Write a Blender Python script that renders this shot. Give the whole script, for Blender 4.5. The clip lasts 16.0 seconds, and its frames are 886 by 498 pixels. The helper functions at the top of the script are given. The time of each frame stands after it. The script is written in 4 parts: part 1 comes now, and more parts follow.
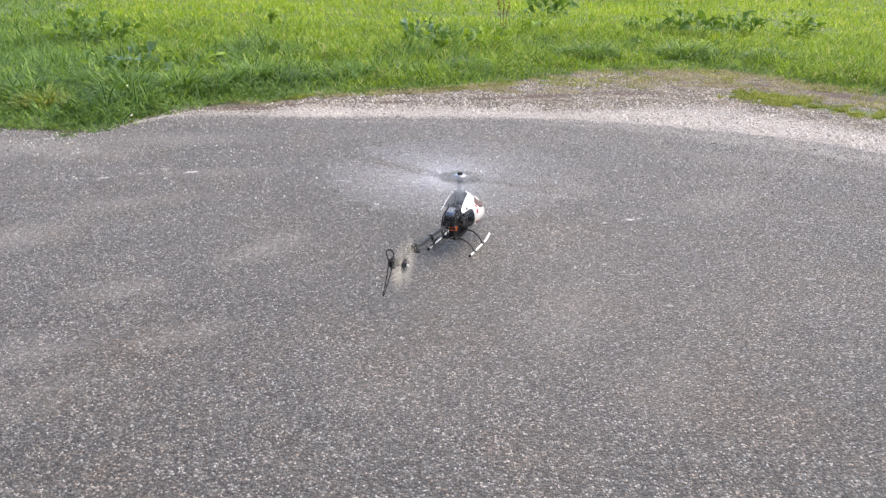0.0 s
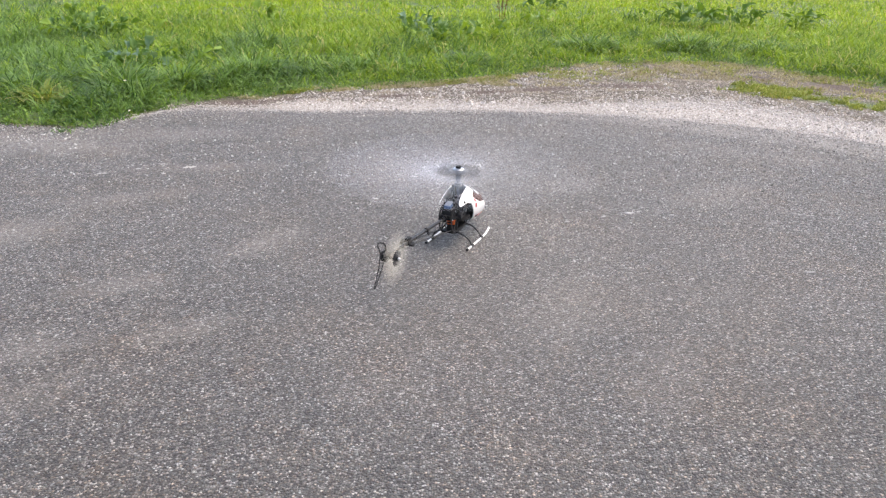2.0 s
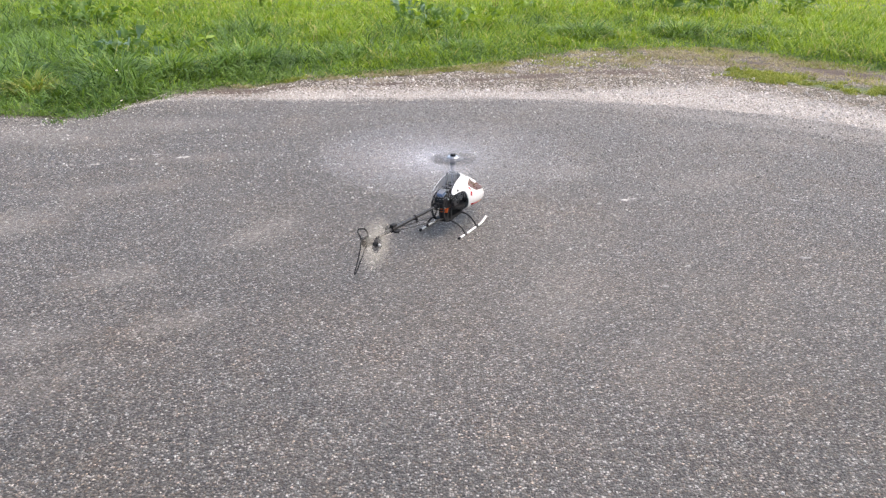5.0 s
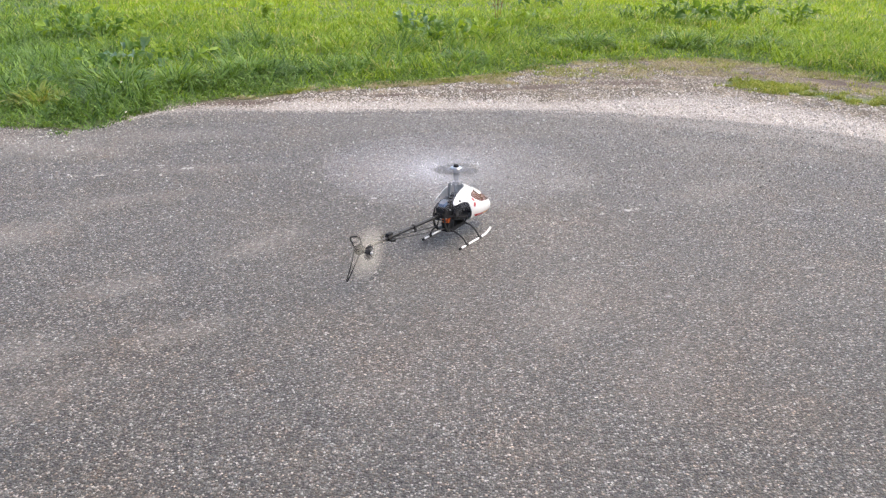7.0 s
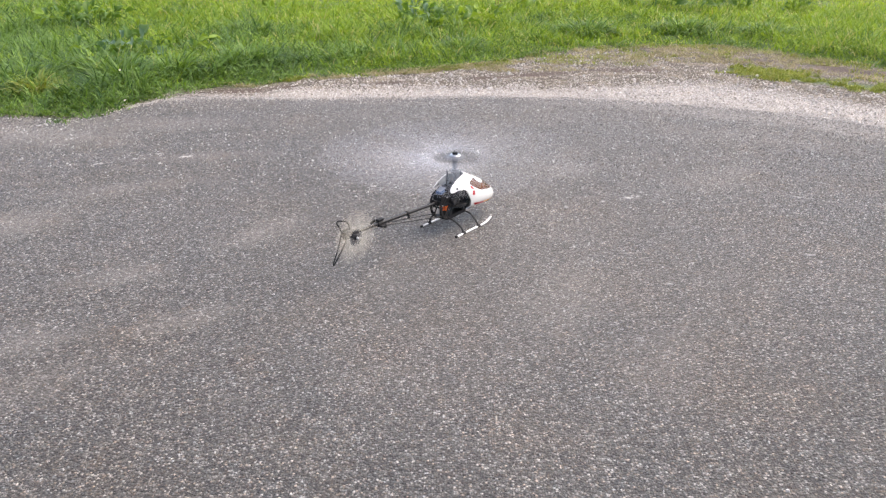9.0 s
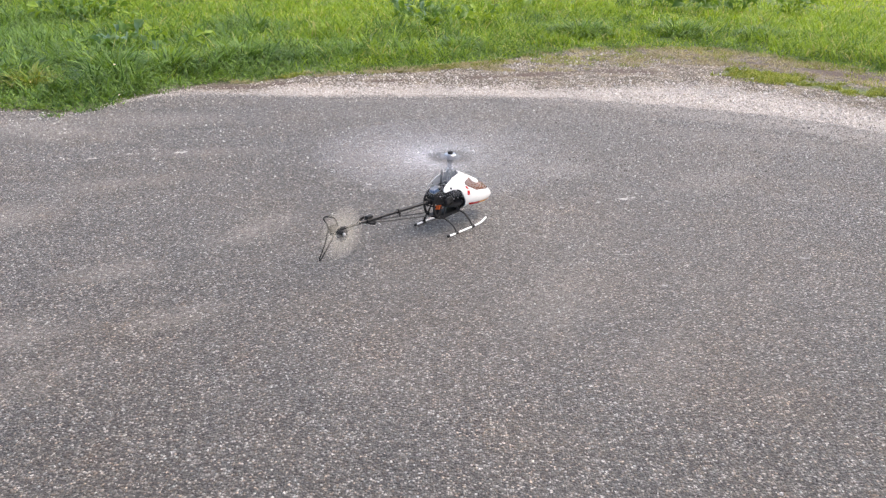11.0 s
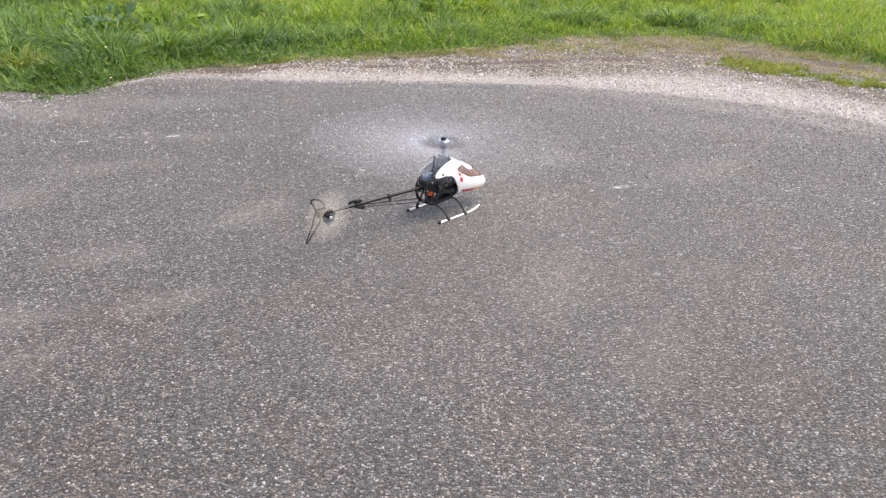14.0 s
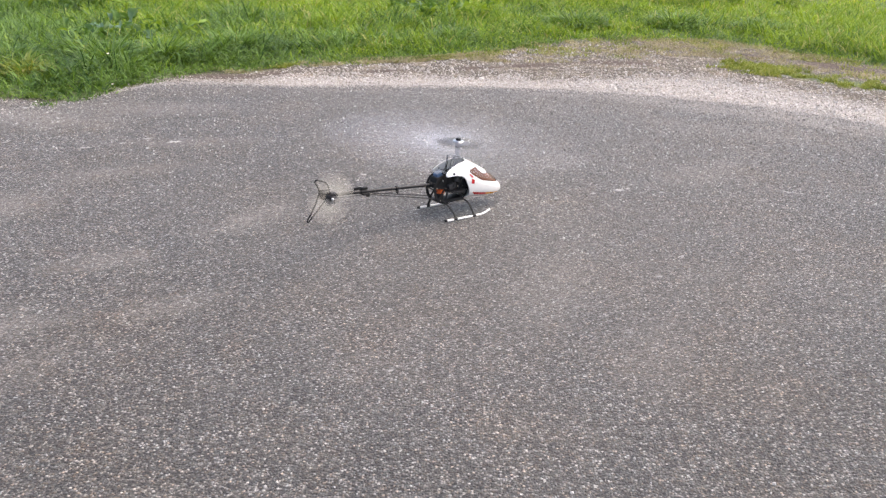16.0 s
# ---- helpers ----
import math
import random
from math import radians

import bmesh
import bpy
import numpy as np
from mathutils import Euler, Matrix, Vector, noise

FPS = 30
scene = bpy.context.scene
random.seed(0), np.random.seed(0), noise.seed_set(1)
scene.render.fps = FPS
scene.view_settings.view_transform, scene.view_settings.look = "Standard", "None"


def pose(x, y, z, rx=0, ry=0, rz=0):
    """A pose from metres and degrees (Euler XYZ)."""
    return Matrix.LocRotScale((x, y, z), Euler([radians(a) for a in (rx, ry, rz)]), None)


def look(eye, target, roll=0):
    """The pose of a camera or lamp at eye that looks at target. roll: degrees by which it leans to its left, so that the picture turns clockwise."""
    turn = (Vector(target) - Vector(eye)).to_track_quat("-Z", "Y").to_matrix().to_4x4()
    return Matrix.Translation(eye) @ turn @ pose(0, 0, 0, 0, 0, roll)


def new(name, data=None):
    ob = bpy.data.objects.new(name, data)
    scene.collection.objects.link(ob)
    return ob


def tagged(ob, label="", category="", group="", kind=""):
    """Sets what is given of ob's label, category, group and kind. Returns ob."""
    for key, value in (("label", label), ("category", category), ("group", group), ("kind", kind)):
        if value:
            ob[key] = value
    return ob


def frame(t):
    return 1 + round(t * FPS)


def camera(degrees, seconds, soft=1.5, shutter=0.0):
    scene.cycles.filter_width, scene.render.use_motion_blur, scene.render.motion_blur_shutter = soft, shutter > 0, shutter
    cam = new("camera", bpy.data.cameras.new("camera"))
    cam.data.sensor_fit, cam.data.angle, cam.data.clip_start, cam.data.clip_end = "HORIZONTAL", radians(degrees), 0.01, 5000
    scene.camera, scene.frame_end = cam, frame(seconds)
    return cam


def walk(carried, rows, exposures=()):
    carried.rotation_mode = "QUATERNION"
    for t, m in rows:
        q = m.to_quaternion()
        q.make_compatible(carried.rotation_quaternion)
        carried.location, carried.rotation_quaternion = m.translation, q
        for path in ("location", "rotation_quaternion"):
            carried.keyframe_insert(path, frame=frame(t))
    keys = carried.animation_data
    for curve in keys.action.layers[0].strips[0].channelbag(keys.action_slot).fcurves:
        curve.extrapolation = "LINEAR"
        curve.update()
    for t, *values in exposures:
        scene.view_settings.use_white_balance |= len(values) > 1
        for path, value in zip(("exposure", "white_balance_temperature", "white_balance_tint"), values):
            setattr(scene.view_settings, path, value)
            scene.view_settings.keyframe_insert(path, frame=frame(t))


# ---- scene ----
# ---------------------------------------------------------------- camera
LENS = 57.0
cam = camera(LENS, 16.0, soft=1.3, shutter=1.0)
# seconds, x, y, z, and the turn about x, y, z in degrees
CAMERA_ROWS = [
    (0.0, 0.0015, -0.0113, 1.2199, 68.196, -0.926, 0.569),
    (0.5, 0.0049, -0.0092, 1.2251, 68.525, -0.494, 0.634),
    (1.0, 0.0060, 0.0156, 1.2180, 68.527, -0.496, 0.775),
    (1.5, 0.0014, -0.0130, 1.2085, 67.355, -0.984, 0.693),
    (2.0, 0.0063, -0.0026, 1.2180, 67.766, -0.695, 0.481),
    (2.5, 0.0002, -0.0070, 1.2124, 67.140, -0.858, 0.041),
    (3.0, 0.0016, -0.0044, 1.2139, 67.497, -0.700, 0.128),
    (3.5, 0.0087, -0.0004, 1.2126, 67.265, -0.575, -0.069),
    (4.0, 0.0036, 0.0042, 1.2145, 66.828, -0.512, -0.116),
    (6.5, 0.0020, 0.0062, 1.2191, 67.436, -0.240, 0.064),
    (7.0, 0.0000, -0.0000, 1.2200, 67.660, -0.268, 0.110),
    (7.5, 0.0044, -0.0035, 1.2205, 67.763, -0.262, 0.019),
    (8.0, 0.0021, -0.0009, 1.2198, 67.606, -0.433, 0.145),
    (8.5, -0.0014, 0.0097, 1.2097, 66.590, -0.404, 0.050),
    (9.0, 0.0028, 0.0068, 1.2152, 66.843, -0.141, 0.118),
    (9.5, -0.0004, 0.0103, 1.2184, 66.916, -0.310, -0.169),
    (12.0, -0.0064, 0.0170, 1.2067, 66.236, -1.227, -0.004),
    (12.5, -0.0068, 0.0214, 1.2044, 65.678, -1.391, -0.209),
    (13.0, -0.0052, 0.0217, 1.2059, 65.853, -1.462, -0.428),
    (13.5, -0.0062, 0.0211, 1.2060, 65.796, -1.602, -0.174),
    (14.0, -0.0080, 0.0189, 1.2086, 65.892, -1.609, -0.364),
    (14.5, -0.0085, 0.0182, 1.2072, 65.973, -1.620, -0.306),
    (15.0, -0.0061, 0.0174, 1.2074, 66.043, -1.362, -0.542),
    (15.5, -0.0073, 0.0149, 1.2106, 66.329, -1.320, -0.119),
    (16.0, -0.0030, 0.0169, 1.2049, 66.214, -1.235, -0.325)
]
walk(cam, [(r[0], pose(*r[1:])) for r in CAMERA_ROWS], exposures=[(0.0, 1.49, 6750, 10.8), (6.0, 1.48, 6900, 11.3), (16.0, 1.46, 6950, 12.4)])

# ---------------------------------------------------------------- light
SUN_ELEVATION, SUN_AZIMUTH = 60.0, 75.0     # azimuth from straight ahead (+y) towards +x
world = bpy.data.worlds.new("sky")
scene.world = world
world.use_nodes = True
wn = world.node_tree
sky = wn.nodes.new("ShaderNodeTexSky")
sky.sky_type = 'NISHITA'
sky.sun_disc = False
sky.sun_elevation = radians(SUN_ELEVATION)
sky.sun_rotation = radians(SUN_AZIMUTH)
sky.air_density, sky.dust_density, sky.ozone_density = 1.0, 4.0, 1.0
wn.nodes["Background"].inputs["Strength"].default_value = 0.15
wn.links.new(sky.outputs[0], wn.nodes["Background"].inputs["Color"])
sun = new("sun", bpy.data.lights.new("sun", 'SUN'))
sun.data.energy = 0.8
sun.data.angle = radians(80)
sun.data.color = (1.0, 0.93, 0.84)
_e, _a = radians(SUN_ELEVATION), radians(SUN_AZIMUTH)
sun.matrix_world = look((0, 0, 30), Vector((0, 0, 30)) - Vector((math.sin(_a) * math.cos(_e), math.cos(_a) * math.cos(_e), math.sin(_e))))


# ---------------------------------------------------------------- materials
class Nodes:
    """A small shorthand for building a node material."""

    def __init__(self, name):
        self.mat = bpy.data.materials.new(name)
        self.mat.use_nodes = True
        self.tree = self.mat.node_tree
        self.bsdf = self.tree.nodes["Principled BSDF"]
        self.out = self.tree.nodes["Material Output"]

    def add(self, kind, **inputs):
        n = self.tree.nodes.new(kind)
        for k, v in inputs.items():
            self.put(n, k.replace("_", " "), v)
        return n

    def put(self, n, key, v):
        if isinstance(v, bpy.types.NodeSocket):
            self.tree.links.new(v, n.inputs[key])
        else:
            n.inputs[key].default_value = v

    def place(self):
        return self.add("ShaderNodeTexCoord").outputs["Object"]

    def world_place(self):
        return self.add("ShaderNodeNewGeometry").outputs["Position"]

    def noise(self, at, scale, detail=4.0, rough=0.55):
        n = self.add("ShaderNodeTexNoise", Scale=scale, Detail=detail, Roughness=rough)
        self.tree.links.new(at, n.inputs["Vector"])
        return n.outputs["Fac"]

    def cells(self, at, scale, feature='F1', randomness=1.0):
        n = self.add("ShaderNodeTexVoronoi")
        n.feature = feature
        n.inputs["Scale"].default_value = scale
        n.inputs["Randomness"].default_value = randomness
        self.tree.links.new(at, n.inputs["Vector"])
        return n

    def ramp(self, fac, stops):
        n = self.tree.nodes.new("ShaderNodeValToRGB")
        while len(n.color_ramp.elements) < len(stops):
            n.color_ramp.elements.new(0.5)
        for e, (p, c) in zip(n.color_ramp.elements, stops):
            e.position = p
            e.color = (*c, 1) if isinstance(c, tuple) else (c, c, c, 1)
        self.tree.links.new(fac, n.inputs["Fac"])
        return n.outputs["Color"]

    def mix(self, fac, a, b, mode='MIX'):
        n = self.tree.nodes.new("ShaderNodeMix")
        n.data_type, n.blend_type = 'RGBA', mode
        for key, v in ((0, fac), (6, a), (7, b)):
            if isinstance(v, bpy.types.NodeSocket):
                self.tree.links.new(v, n.inputs[key])
            else:
                n.inputs[key].default_value = (*v, 1) if isinstance(v, tuple) else v
        return n.outputs[2]

    def math(self, op, a, b=0.0, clamp=False):
        n = self.tree.nodes.new("ShaderNodeMath")
        n.operation, n.use_clamp = op, clamp
        for i, v in enumerate((a, b)):
            if isinstance(v, bpy.types.NodeSocket):
                self.tree.links.new(v, n.inputs[i])
            else:
                n.inputs[i].default_value = v
        return n.outputs[0]

    def bump(self, height, strength, distance):
        n = self.add("ShaderNodeBump", Strength=strength, Distance=distance)
        self.tree.links.new(height, n.inputs["Height"])
        self.tree.links.new(n.outputs["Normal"], self.bsdf.inputs["Normal"])

    def done(self, color=None, rough=None, metal=None, coat=None):
        for key, v in (("Base Color", color), ("Roughness", rough), ("Metallic", metal), ("Coat Weight", coat)):
            if v is not None:
                self.put(self.bsdf, key, (*v, 1) if isinstance(v, tuple) else v)
        return self.mat


def plain(name, color, rough=0.5, metal=0.0, coat=0.0, wear=0.12, scale=60.0, shine=0.5):
    """Paint, plastic or metal with fine mottling and uneven gloss."""
    m = Nodes(name)
    at = m.place()
    n = m.noise(at, scale, 5)
    n2 = m.noise(at, scale * 0.13, 3)
    dark = tuple(c * (1 - 2 * wear) for c in color)
    light = tuple(min(1, c * (1 + wear)) for c in color)
    col = m.mix(m.math('MULTIPLY', n2, 0.6), m.ramp(n, [(0.3, dark), (0.75, light)]), color)
    m.bump(n, 0.06, 0.0006)
    m.put(m.bsdf, "Specular IOR Level", shine)
    return m.done(col, m.ramp(n2, [(0.2, max(0.02, rough - 0.08)), (0.8, min(1, rough + 0.1))]), metal, coat)


def asphalt_material():
    m = Nodes("worn_asphalt")
    at = m.world_place()
    wob = m.add("ShaderNodeTexNoise", Scale=300.0, Detail=2.0)
    m.tree.links.new(at, wob.inputs["Vector"])
    shift = m.tree.nodes.new("ShaderNodeVectorMath")
    shift.operation = 'MULTIPLY_ADD'
    m.tree.links.new(wob.outputs["Color"], shift.inputs[0])
    shift.inputs[1].default_value = (0.0036, 0.0036, 0.0036)
    m.tree.links.new(at, shift.inputs[2])
    stone = m.cells(shift.outputs[0], 165)
    coarse = m.cells(shift.outputs[0], 78)
    pick = m.add("ShaderNodeSeparateColor")
    m.tree.links.new(stone.outputs["Color"], pick.inputs[0])
    pick2 = m.add("ShaderNodeSeparateColor")
    m.tree.links.new(coarse.outputs["Color"], pick2.inputs[0])
    base = m.ramp(pick.outputs[0], [(0.0, (0.040, 0.038, 0.037)), (0.38, (0.100, 0.096, 0.092)), (0.72, (0.165, 0.158, 0.150)), (0.90, (0.29, 0.278, 0.262)), (1.0, (0.52, 0.505, 0.48))])
    # some grains are brown or bluish
    base = m.mix(m.ramp(pick.outputs[1], [(0.80, 0.0), (0.84, 0.5)]), base, m.mix(1.0, base, (1.25, 0.98, 0.74), 'MULTIPLY'))
    base = m.mix(m.ramp(pick.outputs[1], [(0.14, 0.5), (0.18, 0.0)]), base, m.mix(1.0, base, (0.86, 1.0, 1.08), 'MULTIPLY'))
    # larger pale chips, only here and there
    chip = m.math('MULTIPLY', m.math('GREATER_THAN', pick2.outputs[0], 0.93), m.math('LESS_THAN', coarse.outputs["Distance"], m.math('MULTIPLY', pick2.outputs[1], 0.42)))
    base = m.mix(chip, base, (0.56, 0.545, 0.52))
    # shade of pits where a stone has come out, painted as dark spots
    pit_shade = m.math('MULTIPLY', m.math('LESS_THAN', pick2.outputs[0], 0.17), m.math('LESS_THAN', coarse.outputs["Distance"], 0.36))
    base = m.mix(m.math('MULTIPLY', pit_shade, 0.85), base, (0.028, 0.027, 0.027))
    # binder between the grains
    joint = m.ramp(stone.outputs["Distance"], [(0.34, 0.0), (0.66, 1.0)])
    base = m.mix(m.math('MULTIPLY', joint, 0.62), base, (0.036, 0.035, 0.034))
    # wear at the size of a stride and of the whole yard
    big = m.noise(at, 0.9, 4, 0.6)
    mid = m.noise(at, 4.5, 4, 0.6)
    tone = m.ramp(m.math('ADD', m.math('MULTIPLY', big, 0.6), m.math('MULTIPLY', mid, 0.4)), [(0.3, 0.78), (0.5, 1.0), (0.72, 1.30)])
    base = m.mix(1.0, base, tone, 'MULTIPLY')
    # mottling where the coarse stone lies open
    mottle = m.ramp(m.noise(at, 34, 3, 0.7), [(0.32, 0.80), (0.5, 1.0), (0.68, 1.27)])
    base = m.mix(1.0, base, mottle, 'MULTIPLY')
    # earthy film in some places, cooler washed stone in others
    film = m.noise(at, 1.7, 4, 0.62)
    base = m.mix(1.0, base, m.ramp(film, [(0.34, (1.0, 1.0, 1.0)), (0.50, (1.025, 1.0, 0.98)), (0.66, (1.09, 1.0, 0.91))]), 'MULTIPLY')
    rust = m.ramp(m.noise(at, 6.5, 3, 0.6), [(0.60, 0.0), (0.74, 0.55)])
    base = m.mix(rust, base, m.mix(1.0, base, (1.20, 0.98, 0.80), 'MULTIPLY'))
    # pale dusty stains, each with a shape of its own, and painted brightness mid-yard
    dust_and_sheen = None
    for x, y, rx, ry, turn, amount in STAINS_AND_SHEEN:
        mp = m.tree.nodes.new("ShaderNodeMapping")
        mp.vector_type = 'TEXTURE'
        mp.inputs["Location"].default_value = (x, y, 0)
        mp.inputs["Rotation"].default_value = (0, 0, radians(turn))
        mp.inputs["Scale"].default_value = (rx, ry, 1)
        m.tree.links.new(at, mp.inputs["Vector"])
        ln = m.tree.nodes.new("ShaderNodeVectorMath")
        ln.operation = 'LENGTH'
        m.tree.links.new(mp.outputs[0], ln.inputs[0])
        d = m.math('ADD', ln.outputs["Value"], m.math('MULTIPLY', m.math('SUBTRACT', mid, 0.5), 1.6))
        f = m.ramp(d, [(0.25, amount), (1.05, 0.0)])
        dust_and_sheen = f if dust_and_sheen is None else m.math('MAXIMUM', dust_and_sheen, f)
    patchy = m.math('MULTIPLY', dust_and_sheen, m.ramp(m.noise(at, 38, 3), [(0.3, 0.25), (0.7, 1.0)]))
    base = m.mix(patchy, base, (0.41, 0.370, 0.325))
    h = m.math('SUBTRACT', pick.outputs[1], m.math('MULTIPLY', stone.outputs["Distance"], 1.6))
    m.bump(m.math('ADD', h, m.math('MULTIPLY', m.noise(at, 120, 3, 0.6), 2.6)), 1.0, 0.006)
    return m.done(base, m.ramp(pick.outputs[2], [(0, 0.42), (1, 0.75)]))


def ground_material():
    """Turf where the sheet is grown over, dry earth and grit along the verge."""
    m = Nodes("earth_and_turf")
    at = m.world_place()
    green = m.add("ShaderNodeAttribute")
    green.attribute_name = "turf"
    fine, mid = m.noise(at, 60, 5, 0.7), m.noise(at, 5, 4)
    grit = m.cells(at, 120)
    g = m.add("ShaderNodeSeparateColor")
    m.tree.links.new(grit.outputs["Color"], g.inputs[0])
    earth = m.ramp(fine, [(0.25, (0.028, 0.021, 0.015)), (0.55, (0.072, 0.056, 0.040)), (0.8, (0.155, 0.127, 0.095))])
    earth = m.mix(m.math('GREATER_THAN', g.outputs[0], 0.90), earth, (0.40, 0.36, 0.31))
    earth = m.mix(m.ramp(mid, [(0.48, 0.0), (0.72, 0.55)]), earth, m.ramp(fine, [(0.3, (0.16, 0.125, 0.085)), (0.7, (0.34, 0.28, 0.20))]))
    # turf colour is darkened to hold litter and the shade between blades
    turf = m.ramp(m.math('ADD', m.math('MULTIPLY', fine, 0.6), m.math('MULTIPLY', mid, 0.4)), [(0.3, (0.022, 0.038, 0.010)), (0.5, (0.060, 0.105, 0.020)), (0.75, (0.17, 0.22, 0.045))])
    crushed = m.add("ShaderNodeAttribute")
    crushed.attribute_name = "crushed"
    pale = m.ramp(m.math('ADD', m.math('MULTIPLY', fine, 0.5), m.math('MULTIPLY', g.outputs[1], 0.5)), [(0.25, (0.17, 0.15, 0.13)), (0.5, (0.35, 0.32, 0.295)), (0.8, (0.54, 0.51, 0.48))])
    spread = m.math('ADD', crushed.outputs["Fac"], m.math('MULTIPLY', m.math('SUBTRACT', m.noise(at, 9, 4), 0.5), 0.6), True)
    earth = m.mix(m.math('MULTIPLY', spread, 0.85), earth, pale)
    bare = m.add("ShaderNodeAttribute")
    bare.attribute_name = "bare"
    soil = m.ramp(fine, [(0.3, (0.030, 0.020, 0.015)), (0.6, (0.085, 0.056, 0.043)), (0.85, (0.17, 0.125, 0.10))])
    earth = m.mix(m.math('MULTIPLY', bare.outputs["Fac"], m.ramp(m.noise(at, 24, 3), [(0.25, 0.55), (0.5, 1.0)])), earth, soil)
    edge = m.math('ADD', green.outputs["Fac"], m.math('MULTIPLY', m.math('SUBTRACT', m.noise(at, 14, 3), 0.5), 0.7), True)
    m.bump(fine, 0.6, 0.02)
    return m.done(m.mix(edge, earth, turf), 0.9)


def leaf_material(name, dark, light, tip=None, gloss=0.45, patch=0.5):
    """Blades and leaves: tone changes from blade to blade and over the field, light comes through."""
    m = Nodes(name)
    at = m.world_place()
    one = m.add("ShaderNodeNewGeometry").outputs["Random Per Island"]
    field = m.noise(at, patch, 3)
    near = m.noise(at, patch * 7, 3)
    f = m.math('ADD', m.math('MULTIPLY', one, 0.45), m.math('ADD', m.math('MULTIPLY', field, 0.6), m.math('MULTIPLY', near, 0.35)))
    mid = tuple((a + b) / 2 for a, b in zip(dark, light))
    col = m.ramp(f, [(0.42, dark), (0.68, mid), (0.98, light)])
    if tip:
        col = m.mix(m.math('GREATER_THAN', one, 0.93), col, tip)
    m.done(col, gloss)
    m.put(m.bsdf, "Specular IOR Level", 0.28)
    tr = m.add("ShaderNodeBsdfTranslucent")
    m.tree.links.new(m.mix(1.0, col, (1.25, 1.15, 0.6), 'MULTIPLY'), tr.inputs["Color"])
    mx = m.add("ShaderNodeMixShader", Fac=0.38)
    m.tree.links.new(m.bsdf.outputs[0], mx.inputs[1])
    m.tree.links.new(tr.outputs[0], mx.inputs[2])
    m.tree.links.new(mx.outputs[0], m.out.inputs["Surface"])
    return m.mat


def stone_material(name, tones):
    m = Nodes(name)
    one = m.add("ShaderNodeNewGeometry").outputs["Random Per Island"]
    n = m.noise(m.world_place(), 220, 4)
    col = m.ramp(one, [(i / (len(tones) - 1), c) for i, c in enumerate(tones)])
    col = m.mix(m.ramp(n, [(0.35, 0.35), (0.65, 0.0)]), col, (0.22, 0.19, 0.16))
    m.bump(n, 0.4, 0.001)
    return m.done(col, 0.85)


# pale stains and painted-in brightness on the asphalt: x, y, half length, half width, turn, strength
# those at (0.55, 4.1) and (0.30, 2.9) paint in sheen and lens falloff
STAINS_AND_SHEEN = [(0.3, 5.0, 2.3, 0.65, -2, 0.22), (0.55, 4.1, 1.7, 1.0, 0, 0.17), (-0.6, 3.3, 0.9, 0.6, 10, 0.10), (-0.73, 3.0, 0.32, 0.14, 50, 0.50), (-1.75, 3.1, 0.36, 0.20, 40, 0.42), (-1.12, 2.60, 0.26, 0.12, 25, 0.34), (-0.80, 2.28, 0.24, 0.10, 30, 0.34), (-1.25, 2.12, 0.26, 0.12, 40, 0.32), (-1.45, 3.55, 0.5, 0.14, 20, 0.26), (0.62, 3.85, 0.40, 0.22, 10, 0.40), (1.25, 3.70, 0.5, 0.22, 35, 0.30),
          (-1.62, 4.72, 0.75, 0.22, 5, 0.36), (-2.25, 4.45, 0.7, 0.28, -8, 0.48), (0.42, 2.50, 0.60, 0.28, 65, 0.34), (0.62, 2.05, 0.40, 0.2, 60, 0.26),
          (-1.2, 4.05, 0.5, 0.1, 8, 0.30), (1.6, 4.5, 1.0, 0.3, -20, 0.26), (-0.1, 5.25, 1.9, 0.10, 0, 0.30),
          (1.70, 4.98, 1.0, 0.24, -24, 0.62), (-0.2, 1.95, 0.25, 0.12, 30, 0.18), (0.75, 3.5, 0.6, 0.25, 10, 0.18),
          (-1.1, 1.9, 0.3, 0.15, 35, 0.18), (0.9, 5.25, 0.7, 0.10, -8, 0.45), (1.25, 5.20, 0.5, 0.12, -12, 0.60), (2.25, 4.70, 0.7, 0.24, -38, 0.68), (0.30, 2.9, 1.35, 1.7, 0, 0.19), (-1.35, 2.1, 0.3, 0.1, 60, 0.2)]

M_ASPHALT = asphalt_material()
M_GROUND = ground_material()
M_GRASS = leaf_material("meadow_grass", (0.045, 0.120, 0.014), (0.29, 0.42, 0.034), (0.42, 0.41, 0.17), 0.5, 0.55)
M_FIELD = leaf_material("field_grass", (0.085, 0.190, 0.014), (0.37, 0.49, 0.030), (0.48, 0.45, 0.18), 0.5, 0.45)
# lush green, its dark end lowered to paint in shadow among the blades
M_LUSH_SHADED = leaf_material("lush_grass", (0.020, 0.062, 0.014), (0.19, 0.32, 0.07), None, 0.4, 2.0)
M_YELLOW = leaf_material("yellowing_grass", (0.10, 0.15, 0.028), (0.30, 0.34, 0.07), (0.40, 0.36, 0.16), 0.5, 2.0)
M_DRY = leaf_material("dry_grass", (0.20, 0.175, 0.115), (0.42, 0.385, 0.275), (0.17, 0.21, 0.08), 0.7, 2.0)
M_DOCK = leaf_material("dock_leaf", (0.045, 0.115, 0.022), (0.17, 0.27, 0.05), None, 0.42, 3.0)
M_DOCK_PALE = leaf_material("pale_dock_leaf", (0.14, 0.24, 0.03), (0.30, 0.42, 0.06), None, 0.4, 3.0)
M_DOCK_BLUE = leaf_material("bluish_dock_leaf", (0.07, 0.15, 0.09), (0.25, 0.36, 0.24), None, 0.32, 3.0)
